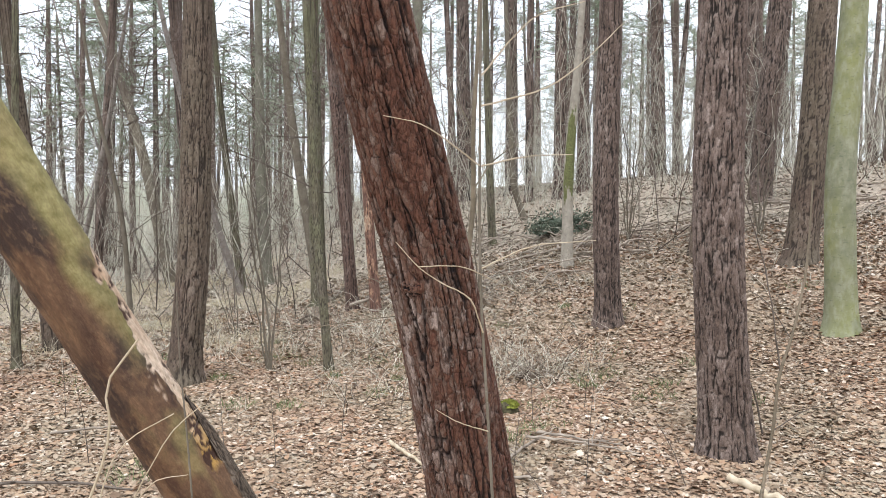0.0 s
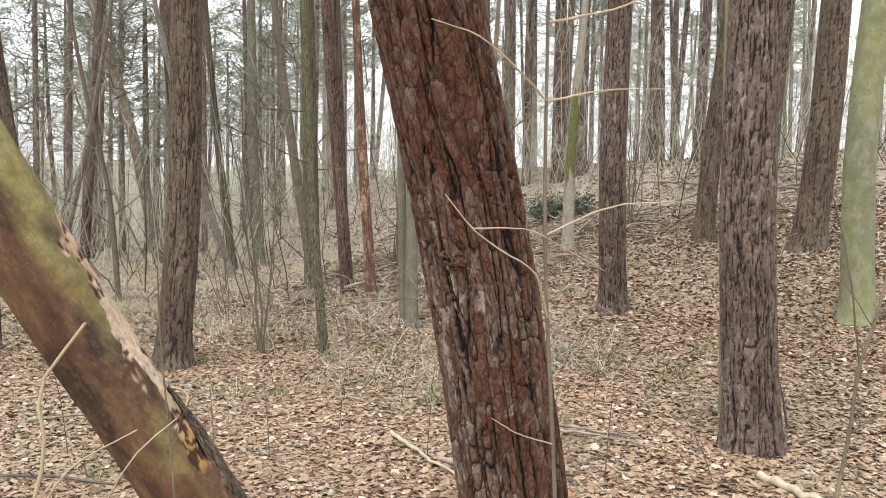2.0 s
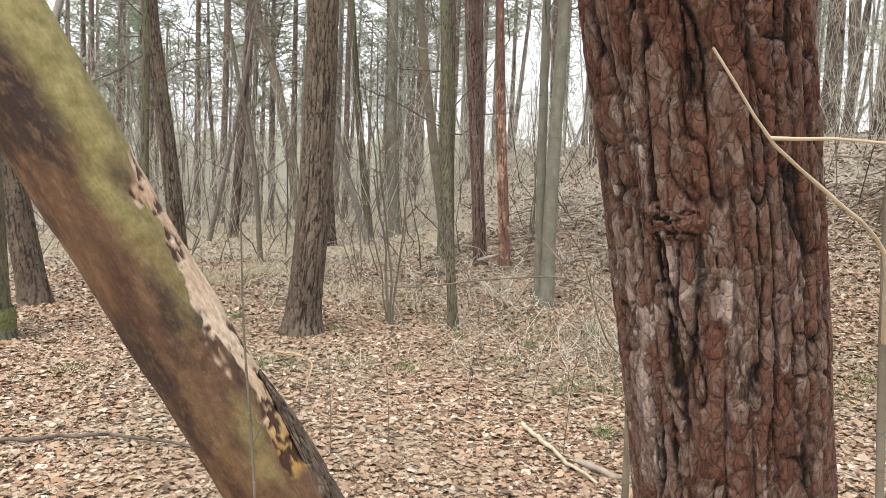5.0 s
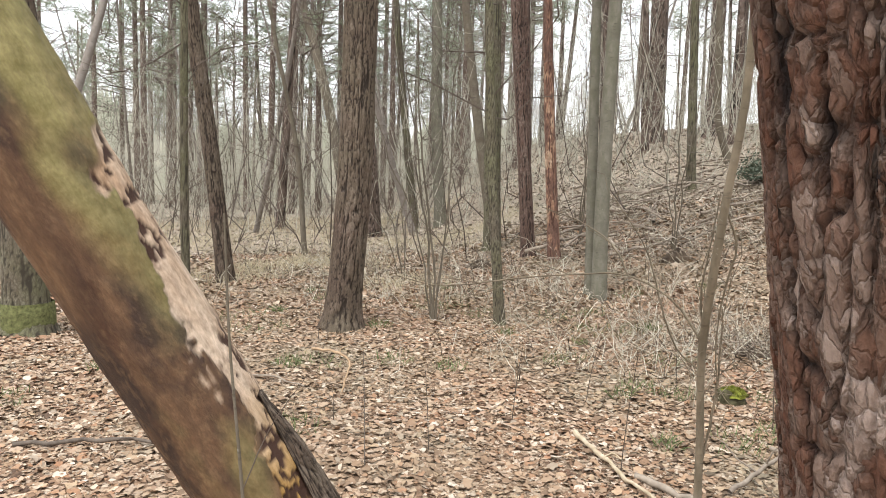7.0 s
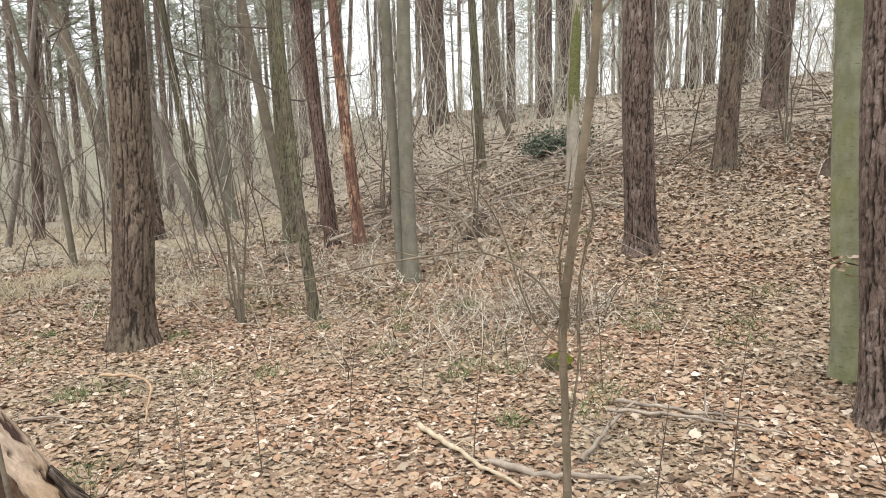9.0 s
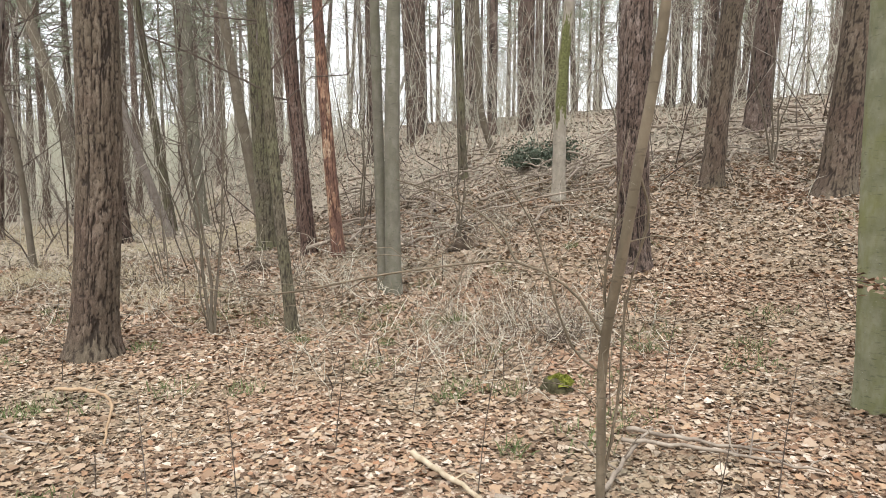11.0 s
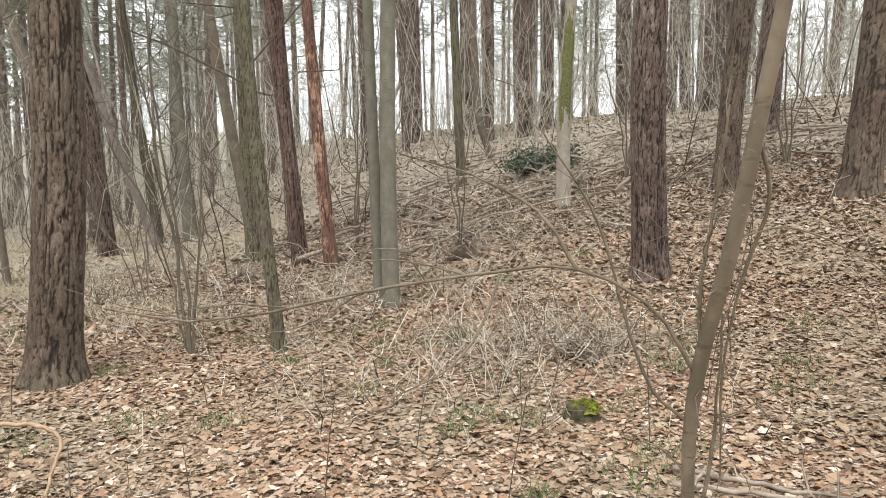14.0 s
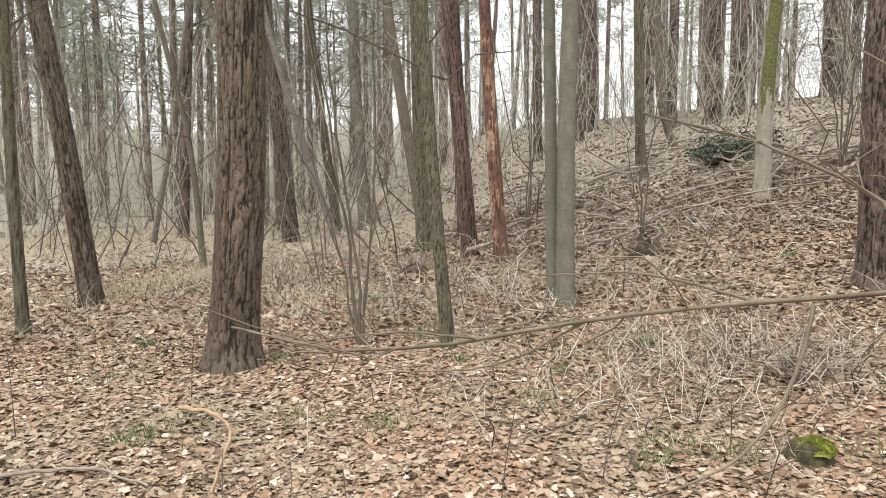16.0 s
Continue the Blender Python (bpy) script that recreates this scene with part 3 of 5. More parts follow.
def knot(parent, centre, out, w, h):
    """A small overgrown knot: a rough, lumpy scar in the bark."""
    d = Vector(out).normalized()
    side = Vector((0, 0, 1)).cross(d).normalized()
    up = d.cross(side)
    X, Y = np.meshgrid(np.linspace(-1.25, 1.25, 60), np.linspace(-1.25, 1.25, 52))
    r = np.sqrt(X**2 + Y**2) * (1 + 0.5 * (value_noise(X * 2.5 + 9, Y * 2.5 + 9, 999, 2.0) - 0.5))
    lump = 0.6 * value_noise(X * 4 + 20, Y * 5.5 + 20, 999, 3.0) + 0.4 * value_noise(X * 9 + 20, Y * 13 + 20, 999, 4.0)
    fold = np.sin(r * 9 + 3.5 * lump)
    rise = 0.006 * (1 - r**2) - 0.002 + 0.009 * (lump - 0.5) + 0.002 * fold - 0.008 * np.clip(r - 0.85, 0, 1)
    V = np.array(centre) + (X * w)[..., None] * np.array(side) + (Y * h)[..., None] * np.array(up) + rise[..., None] * np.array(d)
    i = np.arange(X.size).reshape(X.shape)
    q = np.stack([i[:-1, :-1], i[:-1, 1:], i[1:, 1:], i[1:, :-1]], -1).reshape(-1, 4)
    dark = np.clip((lump + 0.1 * fold - 0.3) / 0.22, 0, 1)
    place("knot", mesh_np("knot", V, q, mat=pine_bark, attrs={"ridge": dark, "plate": 0.1 + 0.6 * lump}), parent, None, "dark scarred knot")


knot(near_pine, (-0.139 - 0.14, 1.57 - 2.023, 1.456 - zb), (-0.082, -0.153, 0.02), 0.027, 0.022)

tree("pine_tree", 2.02, 4.87, (1.94, 4.87, 1.63), (1.95, 4.87, 3.2), 0.176, 17, "straight pine with grey-brown scaly bark", PINES, 140, 0.018, pine_bark_grey, depth=0.015, plate=(0.042, 0.2))
tree("pine_tree", -3.12, 7.95, (-3.02, 7.97, 1.5), (-3.0, 7.98, 3.3), 0.185, 17, "pine with grey-brown bark and a flared foot", PINES, 130, 0.02, pine_bark_brown, depth=0.018, plate=(0.048, 0.24), flare=0.45)
tree("pine_tree", 2.33, 9.76, (2.27, 9.76, 2.3), (2.31, 9.76, 4.4), 0.19, 17, "straight pine with grey-brown scaly bark", PINES, 100, 0.026, pine_bark_grey, depth=0.015, plate=(0.046, 0.22))
tree("pine_tree", 4.76, 12.77, (4.88, 12.76, 3.2), (5.07, 12.74, 5.0), 0.185, 17, "leaning pine with dark bark on the slope", PINES, 72, 0.03, pine_bark_brown, fine_top=6)
tree("pine_tree", 5.87, 11.27, (6.05, 11.26, 3.1), (6.16, 11.25, 5.0), 0.25, 18, "stout leaning pine with grey-brown bark", PINES, 90, 0.028, pine_bark_brown, plate=(0.07, 0.28), flare=0.35, fine_top=6)
tree("pine_tree", 7.7, 16.7, (7.85, 16.7, 4.7), (8.05, 16.7, 6.8), 0.26, 18, "stout pine on the leafy slope", PINES, 64, 0.05, pine_bark_grey, fine_top=7)
tree("pine_tree", -1.82, 13.2, (-2.02, 13.2, 2.4), (-2.21, 13.2, 4.4), 0.122, 15, "slender pine with dark reddish bark", PINES, 64, 0.03, pine_bark_red, fine_top=6, twigs_from=2.4)
tree("pine_tree", -2.16, 15.3, (-2.25, 15.3, 2.4), (-2.36, 15.3, 4.4), 0.11, 15, "slender pine with dark reddish bark", PINES, 48, 0.05, pine_bark_red)
tree("pine_tree", -6.1, 10.45, (-6.35, 10.4, 1.85), (-6.62, 10.35, 3.7), 0.125, 15, "leaning pine with brown bark", PINES, 64, 0.03, pine_bark_brown, twigs_from=2.0)
tree("pine_tree", -6.98, 8.48, (-7.23, 8.43, 1.07), (-7.5, 8.4, 2.3), 0.175, 16, "leaning pine with dark grey-brown bark", PINES, 72, 0.03, pine_bark_brown)
tree("pine_tree", -7.15, 19.8, (-7.41, 19.8, 2.5), (-7.68, 19.7, 5.2), 0.21, 16, "leaning pine among thin bare trees", PINES, 48, 0.06, pine_bark_grey)

tree("beech_tree", 2.21, 5.54, (2.16, 5.55, 1.2), (2.14, 5.55, 2.3), 0.112, 12, "young beech with smooth grey-green bark", "", 64, 0.03, beech_bark, "smooth", flare=0.2, fine_top=4, crown_from=6)
tree("beech_tree", 4.71, 8.06, (4.68, 8.06, 2.4), (4.8, 8.06, 4.3), 0.18, 13, "beech with smooth bark green with algae", "", 64, 0.04, beech_bark, "smooth", flare=0.3, fine_top=6, crown_from=6)
tree("hornbeam_tree", -1.53, 8.72, (-1.68, 8.72, 1.5), (-1.79, 8.71, 3.2), 0.058, 9, "slim leaning tree with grey-green bark", SLIM, 40, 0.03, mossy_bark, depth=0.004, plate=(0.025, 0.08), crown_from=3.2)
tree("hornbeam_tree", -2.71, 14.5, (-2.79, 14.52, 2.1), (-2.87, 14.53, 4.5), 0.165, 13, "bare tree with mossy furrowed bark", SLIM, 64, 0.03, mossy_bark, depth=0.009, fine_top=6, crown_from=5, twigs_from=2.0)
tree("hornbeam_tree", -0.62, 10.4, (-0.68, 10.4, 1.75), (-0.73, 10.4, 3.55), 0.068, 11, "slim grey tree beside its twin stem", SLIM, 40, 0.04, grey_bark, "smooth", crown_from=4.5)
tree("hornbeam_tree", -0.5, 10.2, (-0.52, 10.2, 1.8), (-0.5, 10.2, 3.6), 0.098, 12, "grey-barked tree beside a slimmer twin stem", SLIM, 56, 0.03, grey_bark, "smooth", crown_from=5)
tree("hornbeam_tree", -3.4, 18.0, (-3.87, 18.0, 3.1), (-4.2, 18.0, 5.3), 0.135, 11, "leaning bare tree with brownish-grey bark", SLIM, 40, 0.08, slim_bark, "smooth", crown_from=5)
tree("hornbeam_tree", -5.4, 20.6, (-5.62, 20.6, 3.1), (-5.7, 20.6, 6.0), 0.17, 13, "bare grey tree standing in brush", SLIM, 40, 0.08, grey_bark, "smooth", crown_from=5)
tree("hornbeam_tree", -6.4, 21.4, (-6.8, 21.4, 2.8), (-7.15, 21.3, 6.2), 0.13, 12, "leaning bare tree standing in brush", SLIM, 40, 0.08, mossy_bark, depth=0.006, crown_from=4.5)
tree("hornbeam_tree", -11.2, 27.7, (-12.4, 27.7, 5.06), (-14.3, 27.7, 11.2), 0.26, 15, "strongly leaning bare tree with dark bark", SLIM, 40, 0.1, slim_bark, "smooth", crown_from=8)
tree("hornbeam_tree", -6.47, 13.9, (-6.7, 13.9, 2.1), (-7.1, 13.8, 4.0), 0.056, 8, "thin bare tree with dark stem", SLIM, 24, 0.08, slim_bark, "smooth", crown_from=2.4)
tree("hornbeam_tree", -5.61, 8.76, (-5.64, 8.76, 1.4), (-5.64, 8.76, 2.9), 0.055, 8, "thin dark stem with patches of moss", SLIM, 24, 0.08, mossy_bark, depth=0.004, crown_from=3)
old_oak, oak_line = tree("oak_tree", -5.9, 6.63, (-5.95, 6.62, 1.0), (-6.02, 6.6, 2.3), 0.2, 13, "grey-green oak with moss round its foot", "", 72, 0.03, mossy_bark, depth=0.01, crown_from=6, flare=0.4)
tree("hornbeam_tree", 1.17, 17.1, (1.09, 17.1, 3.1), (1.0, 17.1, 5.3), 0.1, 11, "bare greenish tree on the slope", SLIM, 32, 0.1, mossy_bark, depth=0.005, crown_from=4)
tree("hornbeam_tree", 2.33, 20.2, (2.02, 20.2, 3.2), (1.92, 20.2, 4.6), 0.1, 10, "crooked bare tree on the slope", SLIM, 32, 0.1, slim_bark, "smooth", crown_from=4)


def far_pine(x, y, topx, r, height=18):
    z = fz(x, y)
    tree("pine_tree", x, y, (x + (topx - x) * 0.5, y, z + 2.6), (topx, y, z + 5.2), r, height, "distant straight pine trunk on the slope", PINES, 32, 0.12, pine_bark_grey, depth=0.012, fine_top=8)


for x, y, tx, r in ((0.85, 27.5, 0.72, 0.23), (-0.92, 22.4, -1.03, 0.125), (3.93, 23.45, 3.9, 0.22), (4.84, 24.5, 4.91, 0.15), (9.95, 23.6, 9.95, 0.25), (8.67, 27.75, 8.55, 0.32), (5.06, 25.2, 5.07, 0.22), (2.6, 26.9, 2.55, 0.25), (0.84, 32.1, 0.7, 0.3), (9.2, 24.9, 9.4, 0.19), (9.3, 22.6, 9.42, 0.14), (14.0, 21.5, 14.3, 0.22)):
    far_pine(x, y, tx, r)

# the dead snag and the pine stripped of its bark
snag, snag_line = tree("dead_tree", 2.43, 13.66, (2.45, 13.66, 3.2), (2.58, 13.65, 4.9), 0.115, 6.8, "pale dead standing trunk with a patch of green moss", "", 48, 0.04, snag_wood, "smooth", twigs_from=3.6)
stripped, stripped_line = tree("dead_tree", -1.32, 12.7, (-1.5, 12.7, 2.4), (-1.63, 12.7, 4.3), 0.104, 9, "dead pine stripped of bark, raw orange wood", "", 48, 0.03, orange_wood, "plates", depth=0.006, plate=(0.05, 0.3), twigs_from=3.0)


def moss_sleeve(ob, line, r, z0, z1, a0, a1, seed, label, height=999.0):
    """Moss that clings to one side of a trunk, thin at its ragged edges."""
    A, Z = np.meshgrid(np.linspace(a0, a1, 70), np.linspace(z0, z1, 120))
    ax = np.stack([np.interp(Z, line[:, 2], line[:, k]) for k in (0, 1)], -1)
    u, v = (A - a0) / (a1 - a0), (Z - z0) / (z1 - z0)
    rim = np.clip(np.minimum(np.minimum(u, 1 - u) * 3, np.minimum(v, 1 - v) * 2.2), 0, 1)
    lump = value_noise(A * 4, Z * 7, 999, seed) * 0.55 + value_noise(A * 13, Z * 30, 999, seed + 1) * 0.3 + value_noise(A * 30, Z * 80, 999, seed + 2) * 0.15
    R = r * (1 - 0.62 * (np.clip(Z, 0, None) / height) ** 1.2) + 0.006 * np.clip((1.2 * rim + 1.5 * (lump - 0.5) - 0.45) * 3, -2.5, 1)
    V = np.stack([ax[..., 0] + np.cos(A) * R, ax[..., 1] + np.sin(A) * R, Z], -1)
    i = np.arange(A.size).reshape(A.shape)
    q = np.stack([i[:-1, :-1], i[:-1, 1:], i[1:, 1:], i[1:, :-1]], -1).reshape(-1, 4)
    place("moss", mesh_np("moss", V, q, mat=trunk_moss), ob, None, label)


trunk_moss = plain_wood("trunk_moss", [(0.3, (0.06, 0.065, 0.025)), (0.7, (0.185, 0.19, 0.08))], 30, (1, 1, 1), 1.0)
moss_sleeve(snag, snag_line, 0.117, 1.2, 3.3, -2.9, 0.4, 3.0, "yellow-green moss patch", 6.8)
moss_sleeve(old_oak, oak_line, 0.245, -0.08, 0.3, -3.3, 3.1, 5.0, "green moss round the foot")


# ---- leaning trunk ----
def leaning_trunk():
    """A dead trunk that leans across the way: moss on its upper side, bark lost in patches, a pale wound and a slab of old bark."""
    foot, d = Vector((-0.733, 3.01, -0.2)), Vector((-0.3988, -0.2937, 0.8688))
    ob = thing("leaning_trunk", foot, "leaning dead trunk, bark half lost, mossy with a pale wound", "tree trunk")
    # local frame: x to the upper right side as it is seen, y towards the viewer
    up = Vector((0.85, 0.3, 0.35))
    ax = (up - d * up.dot(d)).normalized()
    ay = d.cross(ax)
    ob.rotation_euler = Matrix((ax, ay, d)).transposed().to_euler()
    seg, step, length, r = 170, 0.009, 3.6, 0.141
    h = np.arange(0, length, step)
    th = np.arange(seg) * 2 * np.pi / seg
    TH, H = np.meshgrid(th, h)
    u = TH / (2 * np.pi)
    lump = value_noise(u * 6, H * 2.5, 6, 3.1) * 0.5 + value_noise(u * 14, H * 7, 14, 5.3) * 0.3 + value_noise(u * 40, H * 26, 40, 7.7) * 0.2
    side = np.cos(TH)
    edge = value_noise(u * 10, H * 9, 10, 8.3) - 0.5
    width = np.interp(H, [0.0, 0.85, 1.0, 1.4, 1.9, 2.1], [0.95, 0.62, 0.62, 0.76, 0.72, 0.95])
    wound = np.clip((side - width + 0.3 * (value_noise(u * 12, H * 6.3, 12, 2.7) - 0.5) + 0.22 * (value_noise(u * 26, H * 17.7, 26, 3.9) - 0.5) + 0.12 * (value_noise(u * 70, H * 61, 70, 6.4) - 0.5)) / 0.04, 0, 1) * np.clip((H - 0.86 - 0.1 * edge) / 0.05, 0, 1) * np.clip((1.92 + 0.2 * edge - H) / 0.05, 0, 1)
    R = r * (1 - 0.05 * H / length + 0.35 * np.exp(-H / 0.2)) + 0.016 * (lump - 0.5) - 0.006 * wound * (0.6 + 0.8 * lump)
    hole = np.clip((value_noise(u * 36, H * 30, 36, 1.5) * 0.6 + value_noise(u * 90, H * 90, 90, 4.5) * 0.4 - 0.53) / 0.05, 0, 1) * np.clip((value_noise(u * 7, H * 4, 7, 9.5) - 0.33) / 0.1, 0, 1) * wound
    R -= 0.005 * hole
    V = np.stack([np.cos(TH) * R, np.sin(TH) * R, H], -1)
    i = np.arange(V.shape[0] * seg).reshape(-1, seg)
    j = np.roll(i, -1, axis=1)
    q = np.stack([i[:-1], j[:-1], j[1:], i[1:]], -1).reshape(-1, 4)

    m, n, l, b = material("leaning_trunk_wood", 0.7)
    big, mid, fine = noise_tex(n, l, 3.2, 5, (1, 1, 0.5)), noise_tex(n, l, 9, 5, (1, 1, 0.35)), noise_tex(n, l, 55, 5, (1, 1, 0.5))
    c = mix(n, l, remap(n, l, mid.outputs[0], 0.38, 0.66), (0.085, 0.044, 0.027), (0.22, 0.13, 0.072))
    c = mix(n, l, remap(n, l, big.outputs[0], 0.49, 0.56, 0, 0.9), c, (0.04, 0.026, 0.022))
    c = mix(n, l, remap(n, l, fine.outputs[0], 0.5, 0.68, 0, 0.4), c, (0.28, 0.18, 0.1))
    speck = noise_tex(n, l, 130, 6, (1, 1, 0.45), rough=0.75)
    streak = noise_tex(n, l, 20, 6, (1, 1, 0.12))
    c = mix(n, l, remap(n, l, streak.outputs[0], 0.5, 0.68, 0, 0.6), c, (0.07, 0.04, 0.027))
    green = noise_tex(n, l, 24, 5)
    moss_col = mix(n, l, remap(n, l, green.outputs[0], 0.35, 0.7), (0.2, 0.172, 0.06), (0.37, 0.325, 0.14))
    c = mix(n, l, attribute(n, "moss"), c, moss_col)
    raw = mix(n, l, remap(n, l, mid.outputs[0], 0.35, 0.7), (0.7, 0.58, 0.46), (0.5, 0.34, 0.22))
    raw = mix(n, l, 1.0, raw, mix(n, l, remap(n, l, fine.outputs[0], 0.3, 0.7), (0.62, 0.58, 0.55), (1.2, 1.2, 1.2)), "MULTIPLY")
    raw = mix(n, l, attribute(n, "low"), raw, (0.42, 0.25, 0.07))
    c = mix(n, l, attribute(n, "wound"), c, raw)
    c = mix(n, l, 1.0, c, mix(n, l, remap(n, l, speck.outputs[0], 0.3, 0.7), (0.74, 0.72, 0.7), (1.16, 1.16, 1.16)), "MULTIPLY")
    c = mix(n, l, attribute(n, "pits"), c, (0.06, 0.03, 0.02))
    l.new(c, b.inputs["Base Color"])
    bump(n, l, b, mix(n, l, 0.5, fine.outputs[0], speck.outputs[0]), 1.0, 0.008)
    top = np.clip((side - 0.12 + 0.35 * edge + 0.5 * (lump - 0.5)) / 0.42, 0, 1) * (0.8 + 0.2 * np.clip((value_noise(u * 16, H * 7, 16, 14.0) - 0.25) / 0.2, 0, 1)) * np.clip((H - 1.5 + 0.5 * edge) / 0.5, 0, 1)
    top += 0.5 * np.clip((side - 0.1 + 0.9 * edge) / 0.4, 0, 1) * np.clip((1.7 - H) / 0.3, 0, 1) * np.clip((value_noise(u * 9, H * 4.4, 9, 12.0) - 0.35) / 0.2, 0, 1)
    top += 0.6 * np.clip((lump - 0.55) / 0.1, 0, 1) * np.clip((1.2 - np.abs(H - 1.2)) / 0.5, 0, 1) * np.clip(side + 0.4, 0, 1)
    attrs = {"moss": np.clip(top, 0, 1) * (1 - wound) * 0.85, "wound": wound * 0.95, "pits": hole, "low": np.clip((1.25 - H + 0.2 * edge) / 0.25, 0, 1)}
    # the slab of old bark that still holds on below the wound
    sh, sa = np.linspace(0.0, 1.22, 120), np.linspace(-0.5, 0.75, 60)
    SA, SH = np.meshgrid(sa, sh)
    g1, w1 = cells(SA * 17 + 0.8 * (value_noise(SA * 20, SH * 12, 999, 2.0) - 0.5), SH / 0.11 + 0.7 * (value_noise(SA * 16, SH * 14, 999, 5.0) - 0.5), 999, 3.3)
    reach = np.clip((1.22 - SH) / 0.5, 0, 1)
    SA2 = -0.05 + (SA - 0.05) * (0.15 + 0.85 * reach)
    base_r = r * (1 + 0.35 * np.exp(-SH / 0.2))
    fu, fv = (SA + 0.5) / 1.25, SH / 1.22
    thin = np.clip(np.minimum(np.minimum(fu, 1 - fu) * 6, (1 - fv) * 8) - 0.5 * value_noise(SA * 14, SH * 30, 999, 8.0), 0, 1)
    outer = base_r - 0.003 + (0.008 + 0.008 * np.clip(g1 / 0.25, 0, 1) + 0.005 * w1) * thin
    inner = base_r - 0.008 + 0 * SA
    def skin(rr):
        return np.stack([np.cos(SA2) * rr, np.sin(SA2) * rr, SH], -1).reshape(-1, 3)
    i2 = np.arange(SA.size).reshape(SA.shape)
    face_q = np.stack([i2[:-1, :-1], i2[:-1, 1:], i2[1:, 1:], i2[1:, :-1]], -1).reshape(-1, 4)
    rim = np.concatenate([i2[0, :], i2[1:, -1], i2[-1, -2::-1], i2[-2:0:-1, 0]])
    nxt = np.roll(rim, -1)
    N2 = SA.size
    rim_q = np.stack([nxt, rim, rim + N2, nxt + N2], -1)
    slab_me = mesh_np("bark_slab", np.concatenate([skin(outer), skin(inner)]), np.concatenate([face_q, face_q[:, ::-1] + N2, rim_q]), mat=pine_bark_brown, attrs={"ridge": np.concatenate([np.clip((g1 - 0.05) / 0.3, 0, 1).ravel(), np.zeros(N2)]), "plate": np.concatenate([w1.ravel(), np.full(N2, 0.2)])})
    place("bark_slab", slab_me, ob, None, "cracked dark bark still clinging to the trunk")
    place("trunk", mesh_np("trunk", V, q, mat=m, attrs=attrs), ob)
    return ob


leaning_trunk()


# ---- saplings by the way ----
def sapling(name, stem, radii, branches, label, mat, twig_mat, k=14, seg=9):
    """A bare young tree: a stem through world points, and branches as (points, thickness)."""
    base = Vector(stem[0])
    ob = thing(name, base, label, "sapling")
    o = np.array(base)
    line = spline(np.array(stem, float) - o, 40)
    place("stem", tube_mesh("stem", line[None], np.interp(np.linspace(0, 1, 40), np.linspace(0, 1, len(radii)), radii)[None], mat, seg), ob)
    for pts, thick in branches:
        p = spline(np.array(pts, float) - o, k)
        rng = np.random.default_rng(len(pts) * 7 + int(abs(pts[-1][0]) * 100))
        p[1:-1] += rng.normal(0, thick * 0.25, p[1:-1].shape)
        limb = place("branch", tube_mesh("branch", p[None], (np.linspace(thick, thick * 0.4, k) * rng.uniform(0.88, 1.15, k))[None], twig_mat, 6), ob)
        if thick >= 0.0038:
            m = 7
            at = rng.integers(3, k, m)
            way = p[at] - p[at - 1]
            way = way / np.linalg.norm(way, axis=1, keepdims=True) + directions(rng, m, -0.5, 0.8) * 0.9
            for path in branch_paths(rng, p[at], way / np.linalg.norm(way, axis=1, keepdims=True), rng.uniform(0.08, 0.34, m), 6, 0.05, 0.6):
                place("twig", tube_mesh("twig", path[None], np.linspace(thick * 0.32, thick * 0.14, 6)[None], twig_mat, 4), limb)
    return ob


near_sap = [(0.1, 1.54, fz(0.1, 1.54)), (0.08, 1.51, 0.7), (0.055, 1.5, 1.1), (0.03, 1.5, 1.48), (0.025, 1.5, 1.85), (0.03, 1.52, 2.5), (0.05, 1.55, 3.1)]
sapling("sapling", near_sap, (0.005, 0.004, 0.0033, 0.003, 0.002), [
    ([(0.027, 1.5, 1.74), (-0.02, 1.43, 1.765), (-0.11, 1.34, 1.81), (-0.18, 1.28, 1.815)], 0.0022),
    ([(0.027, 1.5, 1.74), (0.13, 1.52, 1.765), (0.25, 1.54, 1.775)], 0.0024),
    ([(0.03, 1.5, 1.5), (0.14, 1.52, 1.55), (0.31, 1.55, 1.57)], 0.0022),
    ([(0.038, 1.5, 1.35), (0.0, 1.43, 1.44), (-0.06, 1.37, 1.475), (-0.11, 1.34, 1.51), (-0.155, 1.31, 1.562)], 0.0021),
    ([(-0.11, 1.34, 1.51), (-0.02, 1.37, 1.51), (0.05, 1.43, 1.48), (0.13, 1.46, 1.44)], 0.0014),
    ([(0.054, 1.5, 1.12), (-0.02, 1.43, 1.16), (-0.07, 1.38, 1.2)], 0.0016),
    ([(0.026, 1.5, 1.95), (0.16, 1.53, 2.1), (0.28, 1.57, 2.15)], 0.0026),
    ([(0.026, 1.5, 1.88), (0.2, 1.6, 1.95), (0.42, 1.7, 2.15)], 0.0026),
], "thin bare sapling with pale shoots beside the leaning pine", slim_bark, pale_twig)

